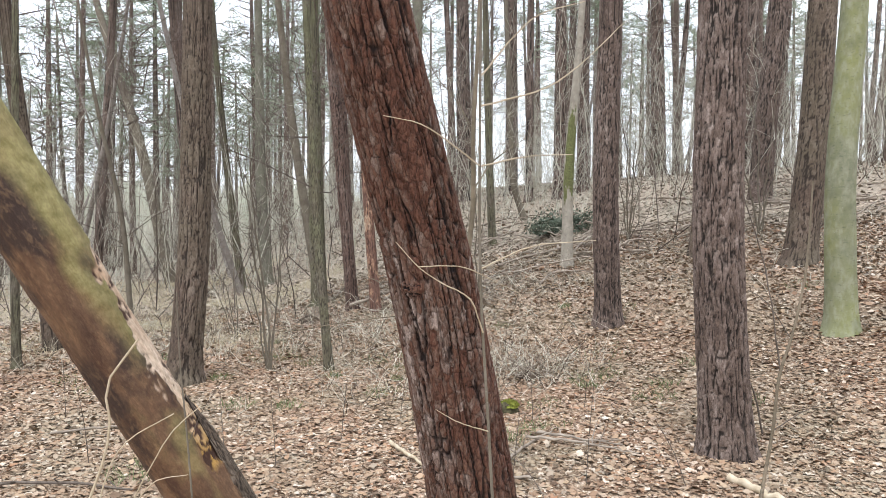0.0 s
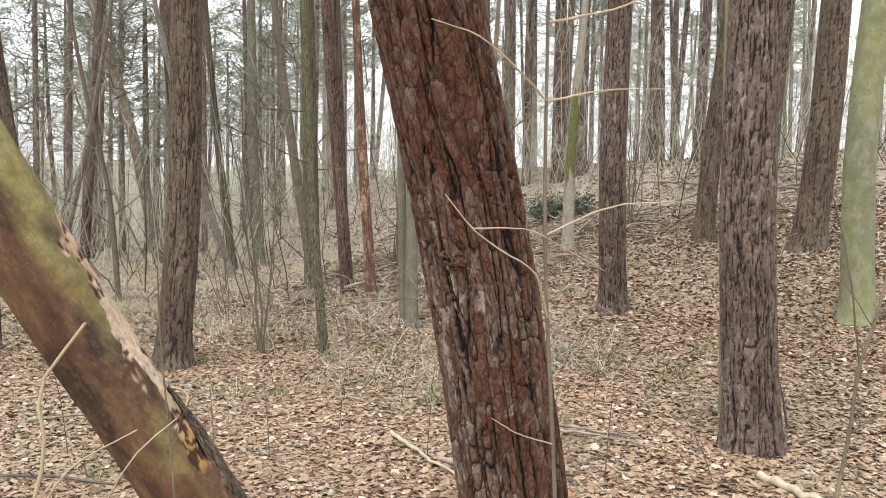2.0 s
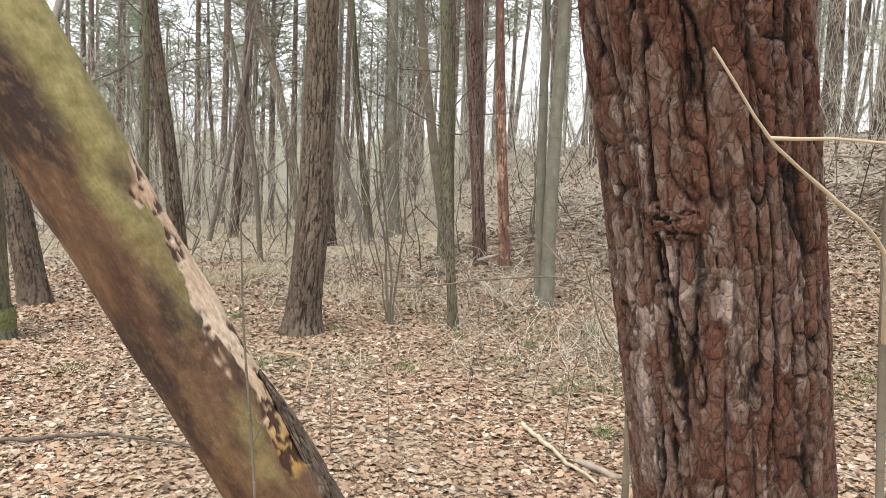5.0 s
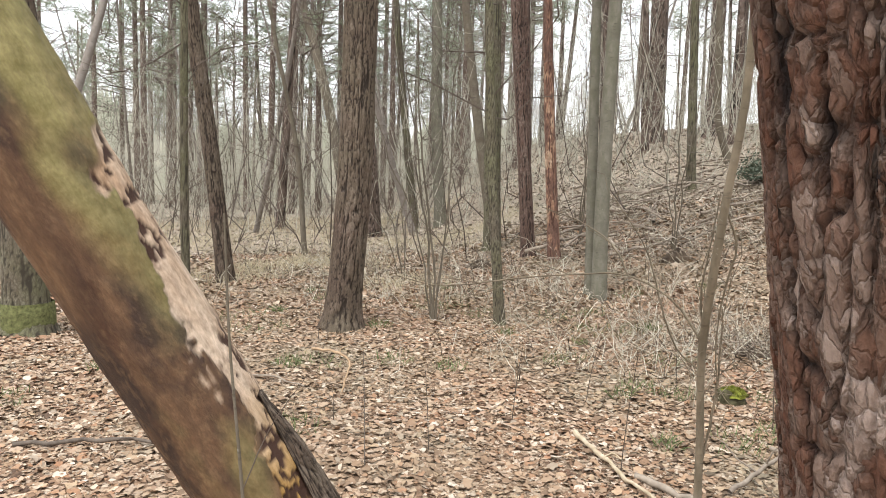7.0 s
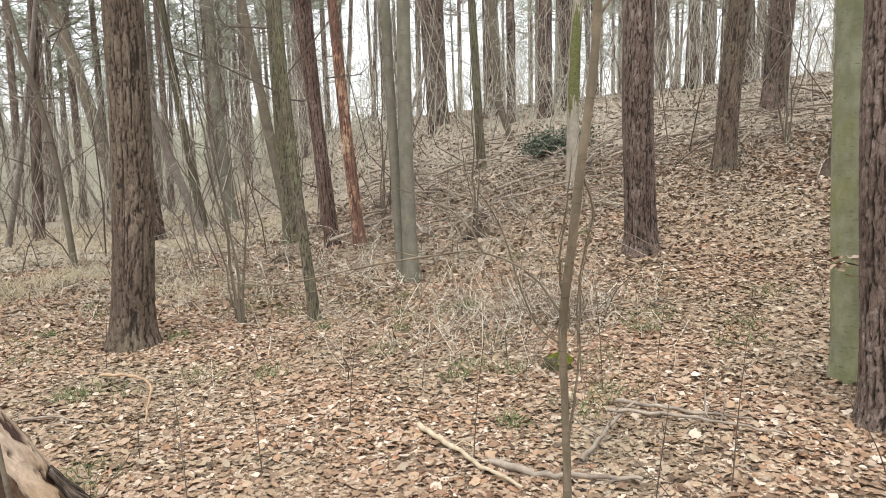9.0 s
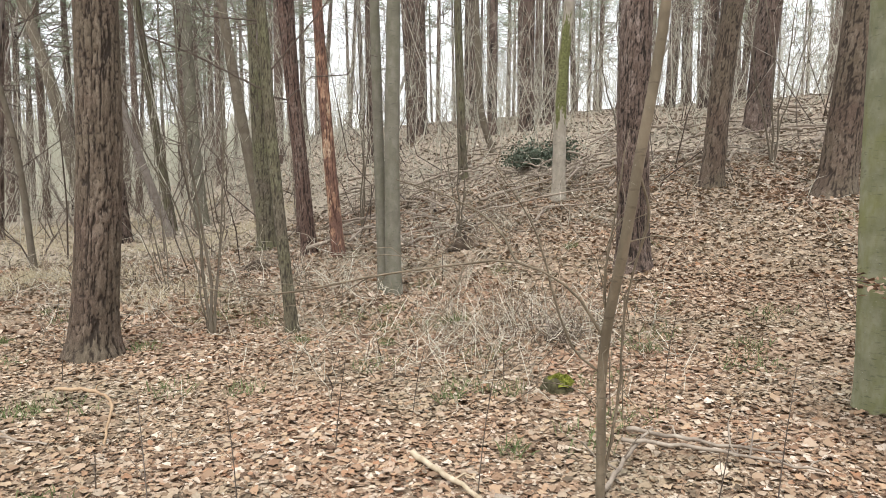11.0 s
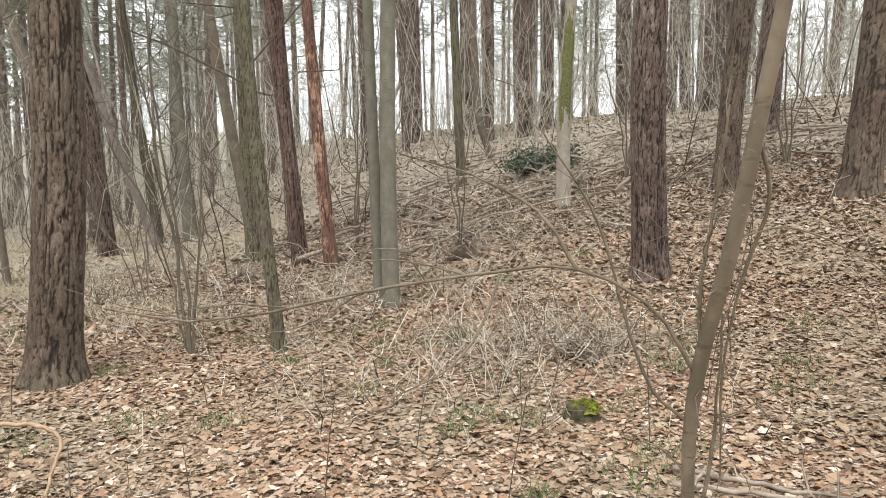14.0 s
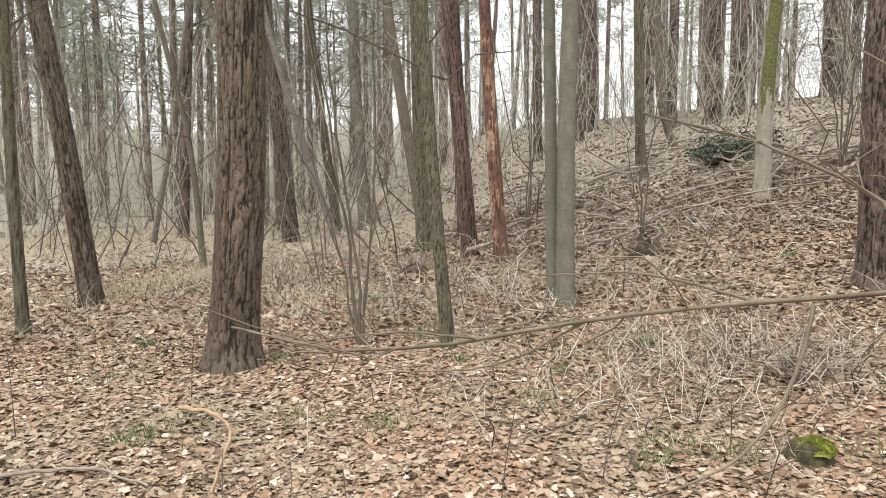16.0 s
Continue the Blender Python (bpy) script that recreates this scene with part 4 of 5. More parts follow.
way_sap = [(0.1, 4.13, fz(0.1, 4.13)), (0.092, 4.11, 0.25), (0.078, 4.08, 0.53), (0.06, 4.035, 0.764), (0.056, 3.987, 0.904), (0.062, 3.883, 1.156), (0.075, 3.822, 1.4), (0.105, 3.76, 1.75), (0.1, 3.68, 2.16), (0.12, 3.64, 2.7), (0.13, 3.62, 3.4)]
sapling("sapling", way_sap, (0.019, 0.0165, 0.015, 0.0165, 0.016, 0.0145, 0.0135, 0.0125, 0.0105, 0.008, 0.004), [
    ([(0.055, 4.0, 0.86), (-0.06, 3.97, 1.02), (-0.24, 3.95, 1.115), (-0.46, 3.97, 1.10), (-0.68, 3.97, 1.07), (-0.83, 3.96, 1.04), (-1.0, 3.95, 1.02), (-1.18, 3.94, 1.05)], 0.0048),
    ([(-0.4, 3.96, 1.1), (-0.44, 3.9, 1.02), (-0.5, 3.85, 0.95), (-0.62, 3.8, 0.9)], 0.003),
    ([(-0.24, 3.95, 1.115), (-0.3, 3.99, 1.22), (-0.42, 4.05, 1.3), (-0.6, 4.1, 1.36)], 0.004),
    ([(-0.46, 3.97, 1.10), (-0.6, 4.0, 1.13), (-0.75, 4.05, 1.12)], 0.0025),
    ([(-0.83, 3.96, 1.04), (-0.92, 3.9, 1.06), (-1.05, 3.85, 1.05)], 0.002),
    ([(-0.68, 3.97, 1.07), (-0.8, 3.99, 1.0), (-0.98, 4.02, 0.97)], 0.002),
    ([(0.056, 3.98, 0.9), (0.03, 3.95, 1.05), (0.05, 3.93, 1.25), (0.07, 3.92, 1.45)], 0.005),
    ([(0.062, 4.04, 0.74), (-0.03, 4.03, 0.82), (-0.1, 4.02, 0.98), (-0.17, 4.01, 1.2), (-0.3, 4.0, 1.4)], 0.0045),
    ([(0.075, 3.822, 1.4), (0.13, 3.87, 1.25), (0.11, 3.92, 1.1), (0.1, 3.97, 0.9), (0.13, 4.03, 0.6)], 0.0045),
    ([(0.1, 3.68, 2.16), (0.02, 3.68, 2.32), (-0.12, 3.7, 2.5), (-0.2, 3.72, 2.75)], 0.004),
    ([(0.105, 3.74, 1.85), (0.2, 3.74, 2.0), (0.4, 3.74, 2.15)], 0.005),
    ([(0.065, 3.87, 1.18), (0.15, 3.86, 1.2), (0.3, 3.85, 1.15), (0.42, 3.8, 1.05)], 0.0025),
    ([(0.09, 4.11, 0.3), (0.12, 4.08, 0.55), (0.13, 4.05, 0.8), (0.12, 4.02, 1.0)], 0.006),
    ([(0.075, 4.07, 0.6), (0.0, 4.05, 0.68), (-0.1, 4.03, 0.72)], 0.0025),
], "crooked bare sapling with a long arching branch", sapling_bark, sapling_bark, 18, 12)


sapling("dry_shoot", [(-0.76, 1.12, fz(-0.76, 1.12)), (-0.7, 1.1, 0.6), (-0.672, 1.1, 1.109), (-0.654, 1.1, 1.157), (-0.639, 1.1, 1.256), (-0.646, 1.1, 1.289), (-0.589, 1.1, 1.387)], (0.005, 0.004, 0.0032, 0.0018), [
    ([(-0.68, 1.1, 1.0), (-0.605, 1.1, 1.21), (-0.526, 1.1, 1.257)], 0.002),
    ([(-0.68, 1.1, 0.9), (-0.571, 1.1, 1.154), (-0.522, 1.1, 1.234), (-0.478, 1.1, 1.272)], 0.002),
    ([(-0.62, 1.1, 1.03), (-0.555, 1.1, 1.139), (-0.5, 1.1, 1.15)], 0.0016),
], "thin pale dry shoot in front of the leaning trunk", pale_twig, pale_twig)
sapling("sapling", [(-0.93, 2.46, fz(-0.93, 2.46)), (-0.97, 2.44, 0.4), (-1.005, 2.43, 0.86), (-1.03, 2.43, 1.1), (-1.045, 2.43, 1.37)], (0.005, 0.004, 0.0035, 0.002), [
    ([(-1.0, 2.43, 0.8), (-0.93, 2.42, 0.95), (-0.85, 2.4, 1.06)], 0.0016),
], "very thin dark upright sapling beside the leaning trunk", slim_bark, twig_wood)
sapling("sapling", [(1.06, 2.42, fz(1.06, 2.42)), (1.121, 2.4, 0.662), (1.157, 2.4, 0.891), (1.184, 2.4, 1.114), (1.208, 2.4, 1.188), (1.259, 2.4, 1.409), (1.3, 2.42, 1.8)], (0.009, 0.007, 0.006, 0.005, 0.003), [
    ([(1.18, 2.4, 1.1), (1.147, 2.4, 1.334), (1.113, 2.4, 1.498), (1.039, 2.4, 1.732), (1.0, 2.4, 1.9)], 0.0032),
    ([(1.15, 2.4, 0.88), (1.28, 2.38, 0.97), (1.4, 2.36, 1.02)], 0.0025),
    ([(1.22, 2.4, 1.22), (1.1, 2.42, 1.38), (0.98, 2.45, 1.42)], 0.0018),
], "thin bare sapling with crooked forks", sapling_bark, twig_wood)
rs = np.random.default_rng(17)
for sx, sy in ((0.35, 3.9), (0.62, 4.1), (0.9, 4.4), (-1.3, 5.0), (-0.9, 5.6), (-2.0, 5.2), (-1.55, 4.6), (-0.45, 6.2), (0.75, 5.9), (1.3, 6.4), (1.5, 4.2), (-2.7, 5.0), (-3.0, 7.1), (-0.2, 5.0), (1.05, 7.2), (2.9, 6.6), (3.2, 7.4), (-1.8, 7.2), (0.2, 6.5), (-3.6, 6.3)):
    hgt = rs.uniform(0.25, 0.75)
    lean = rs.normal(0, 0.12, 2)
    z0 = fz(sx, sy)
    st = [(sx, sy, z0 - 0.02), (sx + lean[0] * 0.4, sy + lean[1] * 0.4, z0 + hgt * 0.5), (sx + lean[0], sy + lean[1], z0 + hgt)]
    tw = [([(sx + lean[0] * q, sy + lean[1] * q, z0 + hgt * q), (sx + lean[0] * q + rs.normal(0, 0.09), sy + lean[1] * q + rs.normal(0, 0.09), z0 + hgt * q + rs.uniform(0.04, 0.16))], 0.0013) for q in (0.45, 0.62, 0.8)]
    sapling("seedling", st, (0.0035, 0.0026, 0.0015), tw, "thin bare seedling standing in leaf litter", twig_wood, twig_wood, 5, 5)


def hazel_clump(x, y, tops, label):
    """A clump of thin stems fanning out of one foot."""
    z = fz(x, y)
    ob = thing("hazel_clump", (x, y, z), label, "shrub")
    rng = np.random.default_rng(int(x * 100 + y * 10) % 999)
    for dx, dy, hgt, thick in tops:
        p = spline([(dx * 0.04, dy * 0.04, -0.05), (dx * 0.22, dy * 0.22, hgt * 0.3), (dx * 0.6, dy * 0.6, hgt * 0.68), (dx, dy, hgt)], 14)
        p[2:] += np.cumsum(rng.normal(0, 0.022, p[2:].shape), axis=0)
        thick = thick * 0.72
        stem = place("stem", tube_mesh("stem", p[None], np.linspace(thick, thick * 0.35, 14)[None], slim_bark, 7), ob)
        k = rng.integers(4, 13, 12)
        d = directions(rng, 12, 0.3, 1.2)
        q = branch_paths(rng, p[k], d, rng.uniform(0.3, 1.1, 12), 5, 0.1, 0.7)
        for path in q:
            place("twig", tube_mesh("twig", path[None], np.linspace(thick * 0.3, thick * 0.1, 5)[None], twig_wood, 3), stem)
    return ob


hazel_clump(-2.29, 8.71, ((-0.55, 0.1, 3.0, 0.024), (-0.28, 0.05, 3.4, 0.022), (0.1, 0.1, 3.2, 0.016), (-0.9, 0.2, 2.6, 0.014), (0.3, -0.1, 2.4, 0.012)), "clump of thin greenish bare stems")
hazel_clump(4.0, 14.9, ((-0.4, 0, 2.6, 0.022), (-0.1, 0.2, 3.1, 0.026), (0.25, 0, 3.0, 0.022), (0.55, 0.1, 2.4, 0.018), (0.0, -0.2, 2.7, 0.018)), "clump of bare brownish stems on the slope")
hazel_clump(6.3, 13.6, ((-0.8, 0, 2.8, 0.03), (-0.3, 0.2, 3.3, 0.028), (0.3, 0, 3.0, 0.022), (0.7, 0.1, 2.6, 0.02)), "clump of bare brownish stems on the slope")
hazel_clump(0.55, 12.4, ((-0.1, 0, 2.7, 0.022), (0.35, 0.1, 2.9, 0.018), (-0.4, 0.1, 2.2, 0.014)), "thin bare stems beside a dark root plate")
hazel_clump(-1.0, 14.2, ((0.1, 0, 3.4, 0.022), (0.4, 0.1, 3.7, 0.02), (-0.15, 0.1, 3.0, 0.02)), "thin dark stems beside the stripped pine")
hazel_clump(-3.5, 11.4, ((-0.9, 0.2, 2.2, 0.014), (-1.3, 0.1, 1.7, 0.012), (-0.5, 0.3, 2.5, 0.014)), "thin bare stems leaning out of brush")


# ---- undergrowth and distant wood ----
def thicket():
    """Far brush of thin stems and twigs that nobody could count."""
    rng = np.random.default_rng(5)
    n = 2700
    y = rng.uniform(19, 60, n)
    x = y * rng.uniform(-1.25, -0.08, n) + rng.normal(0, 1, n)
    more = 1800
    y2 = rng.uniform(17, 48, more)
    x2 = y2 * rng.uniform(-0.1, 0.9, more)
    x, y = np.concatenate([x, x2]), np.concatenate([y, y2])
    n = len(x)
    z = floor_z(x, y)
    hgt = rng.uniform(1.5, 8.5, n) * np.where(np.arange(n) < 2700, 1, 0.75)
    d = directions(rng, n, 1.2, 1.57)
    P = branch_paths(rng, np.stack([x, y, z - 0.05], -1), d, hgt, 4, 0, 0.4)
    r = rng.uniform(0.004, 0.014, (n, 1)) * np.linspace(1, 0.3, 4)[None]
    parts = [tubes(P, r, 3)]
    m = 6
    i = np.repeat(np.arange(n), m)
    k = rng.integers(1, 4, n * m)
    dd = directions(rng, n * m, 0.2, 1.2)
    Q = branch_paths(rng, P[i, k], dd, rng.uniform(0.4, 1.4, n * m), 2, 0, 0.4)
    parts.append(tubes(Q, np.linspace(0.0045, 0.002, 2)[None] * np.ones((n * m, 1)), 3))
    tagged(place("brushwood", mesh_np("brushwood", *join(parts), mat=hazed_brush_wood, smooth=False)), "dense bare brushwood between the trees, paled with painted haze", "brushwood", kind="stuff")


def dark_saplings():
    """Thin dark shoots and their twigs between the nearer trunks."""
    rng = np.random.default_rng(19)
    n = 230
    y = rng.uniform(13, 28, n)
    x = y * np.where(rng.random(n) < 0.62, rng.uniform(-0.95, -0.12, n), rng.uniform(-0.12, 0.75, n))
    P = branch_paths(rng, np.stack([x, y, floor_z(x, y) - 0.05], -1), directions(rng, n, 1.15, 1.57), rng.uniform(1.5, 7.0, n), 7, 0, 0.45)
    parts = [tubes(P, rng.uniform(0.006, 0.017, (n, 1)) * np.linspace(1, 0.25, 7)[None], 4)]
    m = 11
    i, k = np.repeat(np.arange(n), m), rng.integers(1, 7, n * m)
    Q = branch_paths(rng, P[i, k], directions(rng, n * m, -0.1, 1.0), rng.uniform(0.3, 1.3, n * m), 4, 0.05, 0.6)
    parts.append(tubes(Q, np.linspace(0.0042, 0.0016, 4)[None] * np.ones((n * m, 1)), 3))
    i, k = np.repeat(np.arange(n * m), 2), rng.integers(1, 4, n * m * 2)
    S = branch_paths(rng, Q[i, k], directions(rng, len(i), -0.3, 0.9), rng.uniform(0.12, 0.5, len(i)), 3, 0.0, 0.5)
    parts.append(tubes(S, np.linspace(0.002, 0.0012, 3)[None] * np.ones((len(i), 1)), 3))
    tagged(place("brushwood", mesh_np("brushwood", *join(parts), mat=twig_wood, smooth=False)), "dark bare shoots and twigs between the trunks", "brushwood", kind="stuff")


def dry_undergrowth():
    """Knee-high dead stalks and wiry stems on the forest floor."""
    rng = np.random.default_rng(8)
    stands = ((0.1, 7.7, 0.8, 0.7, 300), (0.9, 8.0, 0.35, 0.3, 120), (-1.0, 11.0, 1.5, 1.3, 260), (-4.5, 13.0, 1.6, 2.2, 360), (1.2, 12.5, 1.4, 1.2, 240), (4.6, 14.6, 2.0, 1.0, 280), (-2.2, 10.2, 1.2, 0.8, 130))
    cx = np.concatenate([rng.normal(x, sx, k) for x, y, sx, sy, k in stands] + [rng.uniform(-6, 1.5, 420), rng.uniform(-1, 9, 420)])
    cy = np.concatenate([rng.normal(y, sy, k) for x, y, sx, sy, k in stands] + [rng.uniform(8, 17, 420), rng.uniform(9, 20, 420)])
    n = len(cx)
    d = directions(rng, n, 0.0, 1.35)
    L = rng.uniform(0.12, 0.62, n)
    P = branch_paths(rng, np.stack([cx, cy, floor_z(cx, cy) - 0.02], -1), d, L, 5, -0.25, 0.6)
    parts = [tubes(P, rng.uniform(0.0018, 0.0048, (n, 1)) * np.clip(cy / 7.0, 1, 2.0)[:, None] * np.linspace(1, 0.45, 5)[None], 3)]
    i = np.repeat(np.arange(n), 2)
    k = rng.integers(1, 5, len(i))
    Q = branch_paths(rng, P[i, k], directions(rng, len(i), 0.0, 1.2), rng.uniform(0.08, 0.3, len(i)), 3, 0, 0.5)
    parts.append(tubes(Q, np.full((len(i), 3), 0.0022), 3))
    tagged(place("dry_stalks", mesh_np("dry_stalks", *join(parts), mat=dry_twig, smooth=False)), "tangle of dry wiry stalks on the leaf litter", "undergrowth", kind="stuff")


def grass(name, spots, mat, label, blades, length, seed):
    rng = np.random.default_rng(seed)
    V = []
    for x, y, r in spots:
        a, q = rng.uniform(0, 6.28, blades), r * np.sqrt(rng.uniform(0, 1, blades))
        px, py = x + np.cos(a) * q, y + np.sin(a) * q
        pz = floor_z(px, py)
        d = directions(rng, blades, 0.5, 1.4)
        L = length * rng.uniform(0.5, 1.2, blades)[:, None]
        s = np.cross(d, rng.normal(size=(blades, 3)))
        s /= np.linalg.norm(s, axis=1, keepdims=True)
        c = np.stack([px, py, pz], -1)
        w = 0.0025
        V.append(np.stack([c - s * w, c + s * w, c + d * L * 0.55 + s * w * 0.8, c + d * L * 0.55 - s * w * 0.8, c + d * L + np.array([0, 0, -0.2]) * L], 1))
    V = np.concatenate(V)
    n = len(V)
    i = np.arange(n)[:, None] * 5
    me = mesh_np(name, V, i + np.array([[0, 1, 2, 3]]), i + np.array([[3, 2, 4]]), mat=mat, smooth=False)
    tagged(place(name, me), label, "grass", kind="stuff")


def hazed_wood_edge():
    """The wood's far edge all round: a ragged bank of treetops beyond the last trunks, its grey-olive paled with
    painted haze.
    """
    m, n, l, b = material("hazed_wood_edge", 1.0)
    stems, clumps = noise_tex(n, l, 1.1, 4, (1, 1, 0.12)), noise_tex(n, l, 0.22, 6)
    # pale tones carry the haze of distance in the base colour
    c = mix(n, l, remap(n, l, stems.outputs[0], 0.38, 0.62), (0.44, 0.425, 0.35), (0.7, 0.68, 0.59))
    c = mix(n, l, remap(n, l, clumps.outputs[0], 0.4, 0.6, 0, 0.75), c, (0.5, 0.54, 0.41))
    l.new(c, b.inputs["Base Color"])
    rng = np.random.default_rng(15)
    parts = []
    for ring, (far, low, wild) in enumerate(((88, 5.5, 3.5), (104, 8.0, 6.0))):
        k = 2600
        a = np.linspace(-1.6, 1.5, k)
        rise = low + wild * (value_noise(a * 14 + 40, a * 0, 999, ring + 2.0) + 0.5 * value_noise(a * 60 + 300, a * 0, 9999, ring + 4.0) - 0.6) + rng.uniform(-1.2, 1.2, k) + 3.0 * (rng.random(k) < 0.12) * rng.random(k)
        right = 1 / (1 + np.exp(-(a + 0.1) / 0.06))
        z0 = np.full(k, -4.0)
        z1 = rise * (1 - 0.45 * right) + 4.2 * right
        rad = far + 3 * np.sin(a * 23)
        P = lambda z: np.stack([rad * np.sin(a), rad * np.cos(a), z], -1)
        v = np.concatenate([P(z0), P(z1)])
        i = np.arange(k - 1)
        parts.append((v, np.stack([i, i + 1, i + 1 + k, i + k], -1)))
    tagged(place("backdrop", mesh_np("backdrop", *join(parts), mat=m, smooth=False)), "far edge of the wood, grey-olive paled with painted haze", "woodland", kind="structure")


thicket()
hazed_wood_edge()
dark_saplings()
dry_undergrowth()
rg = random.Random(3)
grass("grass", [(rg.uniform(-4.5, 3), rg.uniform(4.5, 11), rg.uniform(0.08, 0.25)) for _ in range(46)] + [(-3.9, 7.6, 0.35), (-4.4, 8.1, 0.35), (-2.6, 9.6, 0.4), (2.0, 8.6, 0.4), (5.3, 10.0, 0.3), (-2.9, 6.3, 0.12)], grass_green, "sparse tufts of short green grass", 60, 0.13, 2)
grass("dry_grass", [(rg.uniform(-7, -2.5), rg.uniform(10, 19), rg.uniform(0.3, 0.9)) for _ in range(45)] + [(rg.uniform(-16, -6.5), rg.uniform(13, 30), rg.uniform(0.6, 1.6)) for _ in range(110)], dry_grass, "pale dry grass between the trees", 120, 0.3, 4)


def far_wood():
    """Countless trees behind, copied from a few that are built once."""
    rng = np.random.default_rng(21)
    kinds = []
    for i in range(5):
        r, hgt = (0.15, 0.19, 0.24, 0.13, 0.2)[i], (17, 19, 20, 15, 18)[i]
        ob = thing("pine_tree", (0, 0, 0), "distant pine with a bare trunk and thin crown", "tree", "far pines")
        lean = rng.normal(0, 0.12, 2)
        me, line, h = trunk_mesh("trunk", [np.zeros(3), (lean[0], lean[1], 3), (lean[0] * 2.2, lean[1] * 2.2, 6)], r, hgt, pine_bark_grey, 20, 0.25, "plates", 0.01, 3 + i, 0.25, (0.06, 0.2), 7)
        place("trunk", me, ob)
        limbs, green = PINE_CROWNS[i % 4]
        at = Vector(line[-1]) - Vector((0, 0, 7.3))
        add_crown(ob, limbs, green, at)
        kinds.append(ob)
    for i in range(4):
        ob = thing("bare_tree", (0, 0, 0), "distant slim leafless tree", "tree", "far bare trees")
        lean = rng.normal(0, 0.6, 2)
        me, line, h = trunk_mesh("trunk", [np.zeros(3), (lean[0], lean[1], 3), (lean[0] * 1.8, lean[1] * 1.8, 6)], (0.06, 0.08, 0.1, 0.05)[i], 11, hazed_bark, 14, 0.3, "smooth", 0.0, 7 + i, 0.2, (0.1, 0.3), 6)
        place("trunk", me, ob)
        tagged(place("crown", FAR_BARE[i], ob, Vector(line[-1]) - Vector((0, 0, 7.0))), "bare leafless branches", kind="stuff")
        kinds.append(ob)
    taken = []
    used = set()

    def put(i, x, y):
        m = pose(x, y, fz(x, y), 0, 0, rng.uniform(0, 360))
        if i in used:
            copy_thing(kinds[i], m)
        else:
            used.add(i)
            kinds[i].matrix_basis = m

    tries = 0
    while len(taken) < 195 and tries < 6000:
        tries += 1
        y = rng.uniform(19, 85) if rng.random() < 0.8 else rng.uniform(-25, 20)
        x = y * rng.uniform(-1.15, 1.0) if y > 19 else rng.choice([-1, 1]) * rng.uniform(11, 30)
        if y > 19 and any(abs(x / y - q) < 0.012 for q in (0.03, -0.04)) and y < 40:
            continue
        if any((x - a) ** 2 + (y - b) ** 2 < 3.2 for a, b in taken):
            continue
        taken.append((x, y))
        hill = x / max(y, 1) > -0.12
        put(int(rng.integers(0, 5)) if rng.random() < (0.8 if hill else 0.12 if y < 48 else 0.5) else 5 + int(rng.integers(0, 4)), x, y)


far_wood()


def green_backdrop_pines():
    """Pines far off with low, full crowns."""
    rng = np.random.default_rng(33)
    made = []
    for i in range(2):
        ob = thing("pine_tree", (0, 0, 0), "far pine with a full grey-green crown", "tree", "far green pines")
        me, line, h = trunk_mesh("trunk", [np.zeros(3), (0.05, 0, 3), (0.1, 0, 6)], 0.17, 17 + i, pine_bark_grey, 12, 0.5, "smooth", 0.0, 5 + i, 0.2, (0.1, 0.3), 6)
        place("trunk", me, ob)
        add_crown(ob, *LOW_CROWNS[i], Vector((0.1, 0, 6)))
        made.append(ob)
    for k in range(120):
        y = rng.uniform(30, 78)
        x = y * rng.uniform(-1.05, -0.1) if k < 80 else y * rng.uniform(-0.12, 0.8)
        m = pose(x, y, fz(x, y), 0, 0, rng.uniform(0, 360))
        if k < 2:
            made[k].matrix_basis = m
        else:
            copy_thing(made[k % 2], m)


green_backdrop_pines()


# ---- things on the floor ----
def floor_branch(pts, thick, label, mat=None, lift=0.02, stubs=3, name="fallen_branch", group=""):
    """A broken branch that lies on the litter."""
    x0, y0 = pts[0][:2]
    p = [(x - x0, y - y0, fz(x, y) - fz(x0, y0) + lift + (q[0] if q else 0)) for x, y, *q in pts]
    ob = thing(name, (x0, y0, fz(x0, y0)), label, "branch", group)
    line = spline(p, 16)
    rng = np.random.default_rng(int(abs(x0 * 97 + y0 * 31)) + 1)
    line[1:-1] += rng.normal(0, thick * 0.35, line[1:-1].shape)
    stem = place("stem", tube_mesh("stem", line[None], (np.linspace(thick, thick * 0.45, 16) * rng.uniform(0.88, 1.1, 16))[None], mat or dead_wood, 8), ob)
    if stubs:
        k = rng.integers(3, 15, stubs)
        q = branch_paths(rng, line[k], directions(rng, stubs, 0.0, 0.8), rng.uniform(0.1, 0.35, stubs), 4, -0.2, 0.5)
        for path in q:
            place("twig", tube_mesh("twig", path[None], np.linspace(thick * 0.4, thick * 0.15, 4)[None], mat or dead_wood, 4), ob)
    return ob


floor_branch([(-0.48, 5.48), (-0.25, 5.05), (0.0, 4.62)], 0.018, "pale broken stick lying on leaf litter", pale_twig, 0.035, 1)
floor_branch([(-0.12, 4.96), (0.2, 4.75), (0.57, 4.6)], 0.022, "pale weathered stick lying on leaf litter", dead_wood, 0.03, 1)
floor_branch([(-2.9, 6.78, 0.03), (-2.6, 6.6, 0.09), (-2.37, 6.35, 0.1), (-2.25, 6.0, 0.06), (-2.2, 5.8, 0.0)], 0.014, "tan curved branch arching over the litter", tan_twig, 0.01, 1)
floor_branch([(0.35, 4.9), (0.6, 5.2, 0.04), (0.85, 5.5, 0.03)], 0.015, "brown broken branch on leaf litter", dead_wood, 0.03, 3)
floor_branch([(0.62, 5.35, 0.06), (1.0, 5.05, 0.04), (1.35, 4.75)], 0.012, "crooked dead branch with side twigs on litter", dead_wood, 0.03, 5)
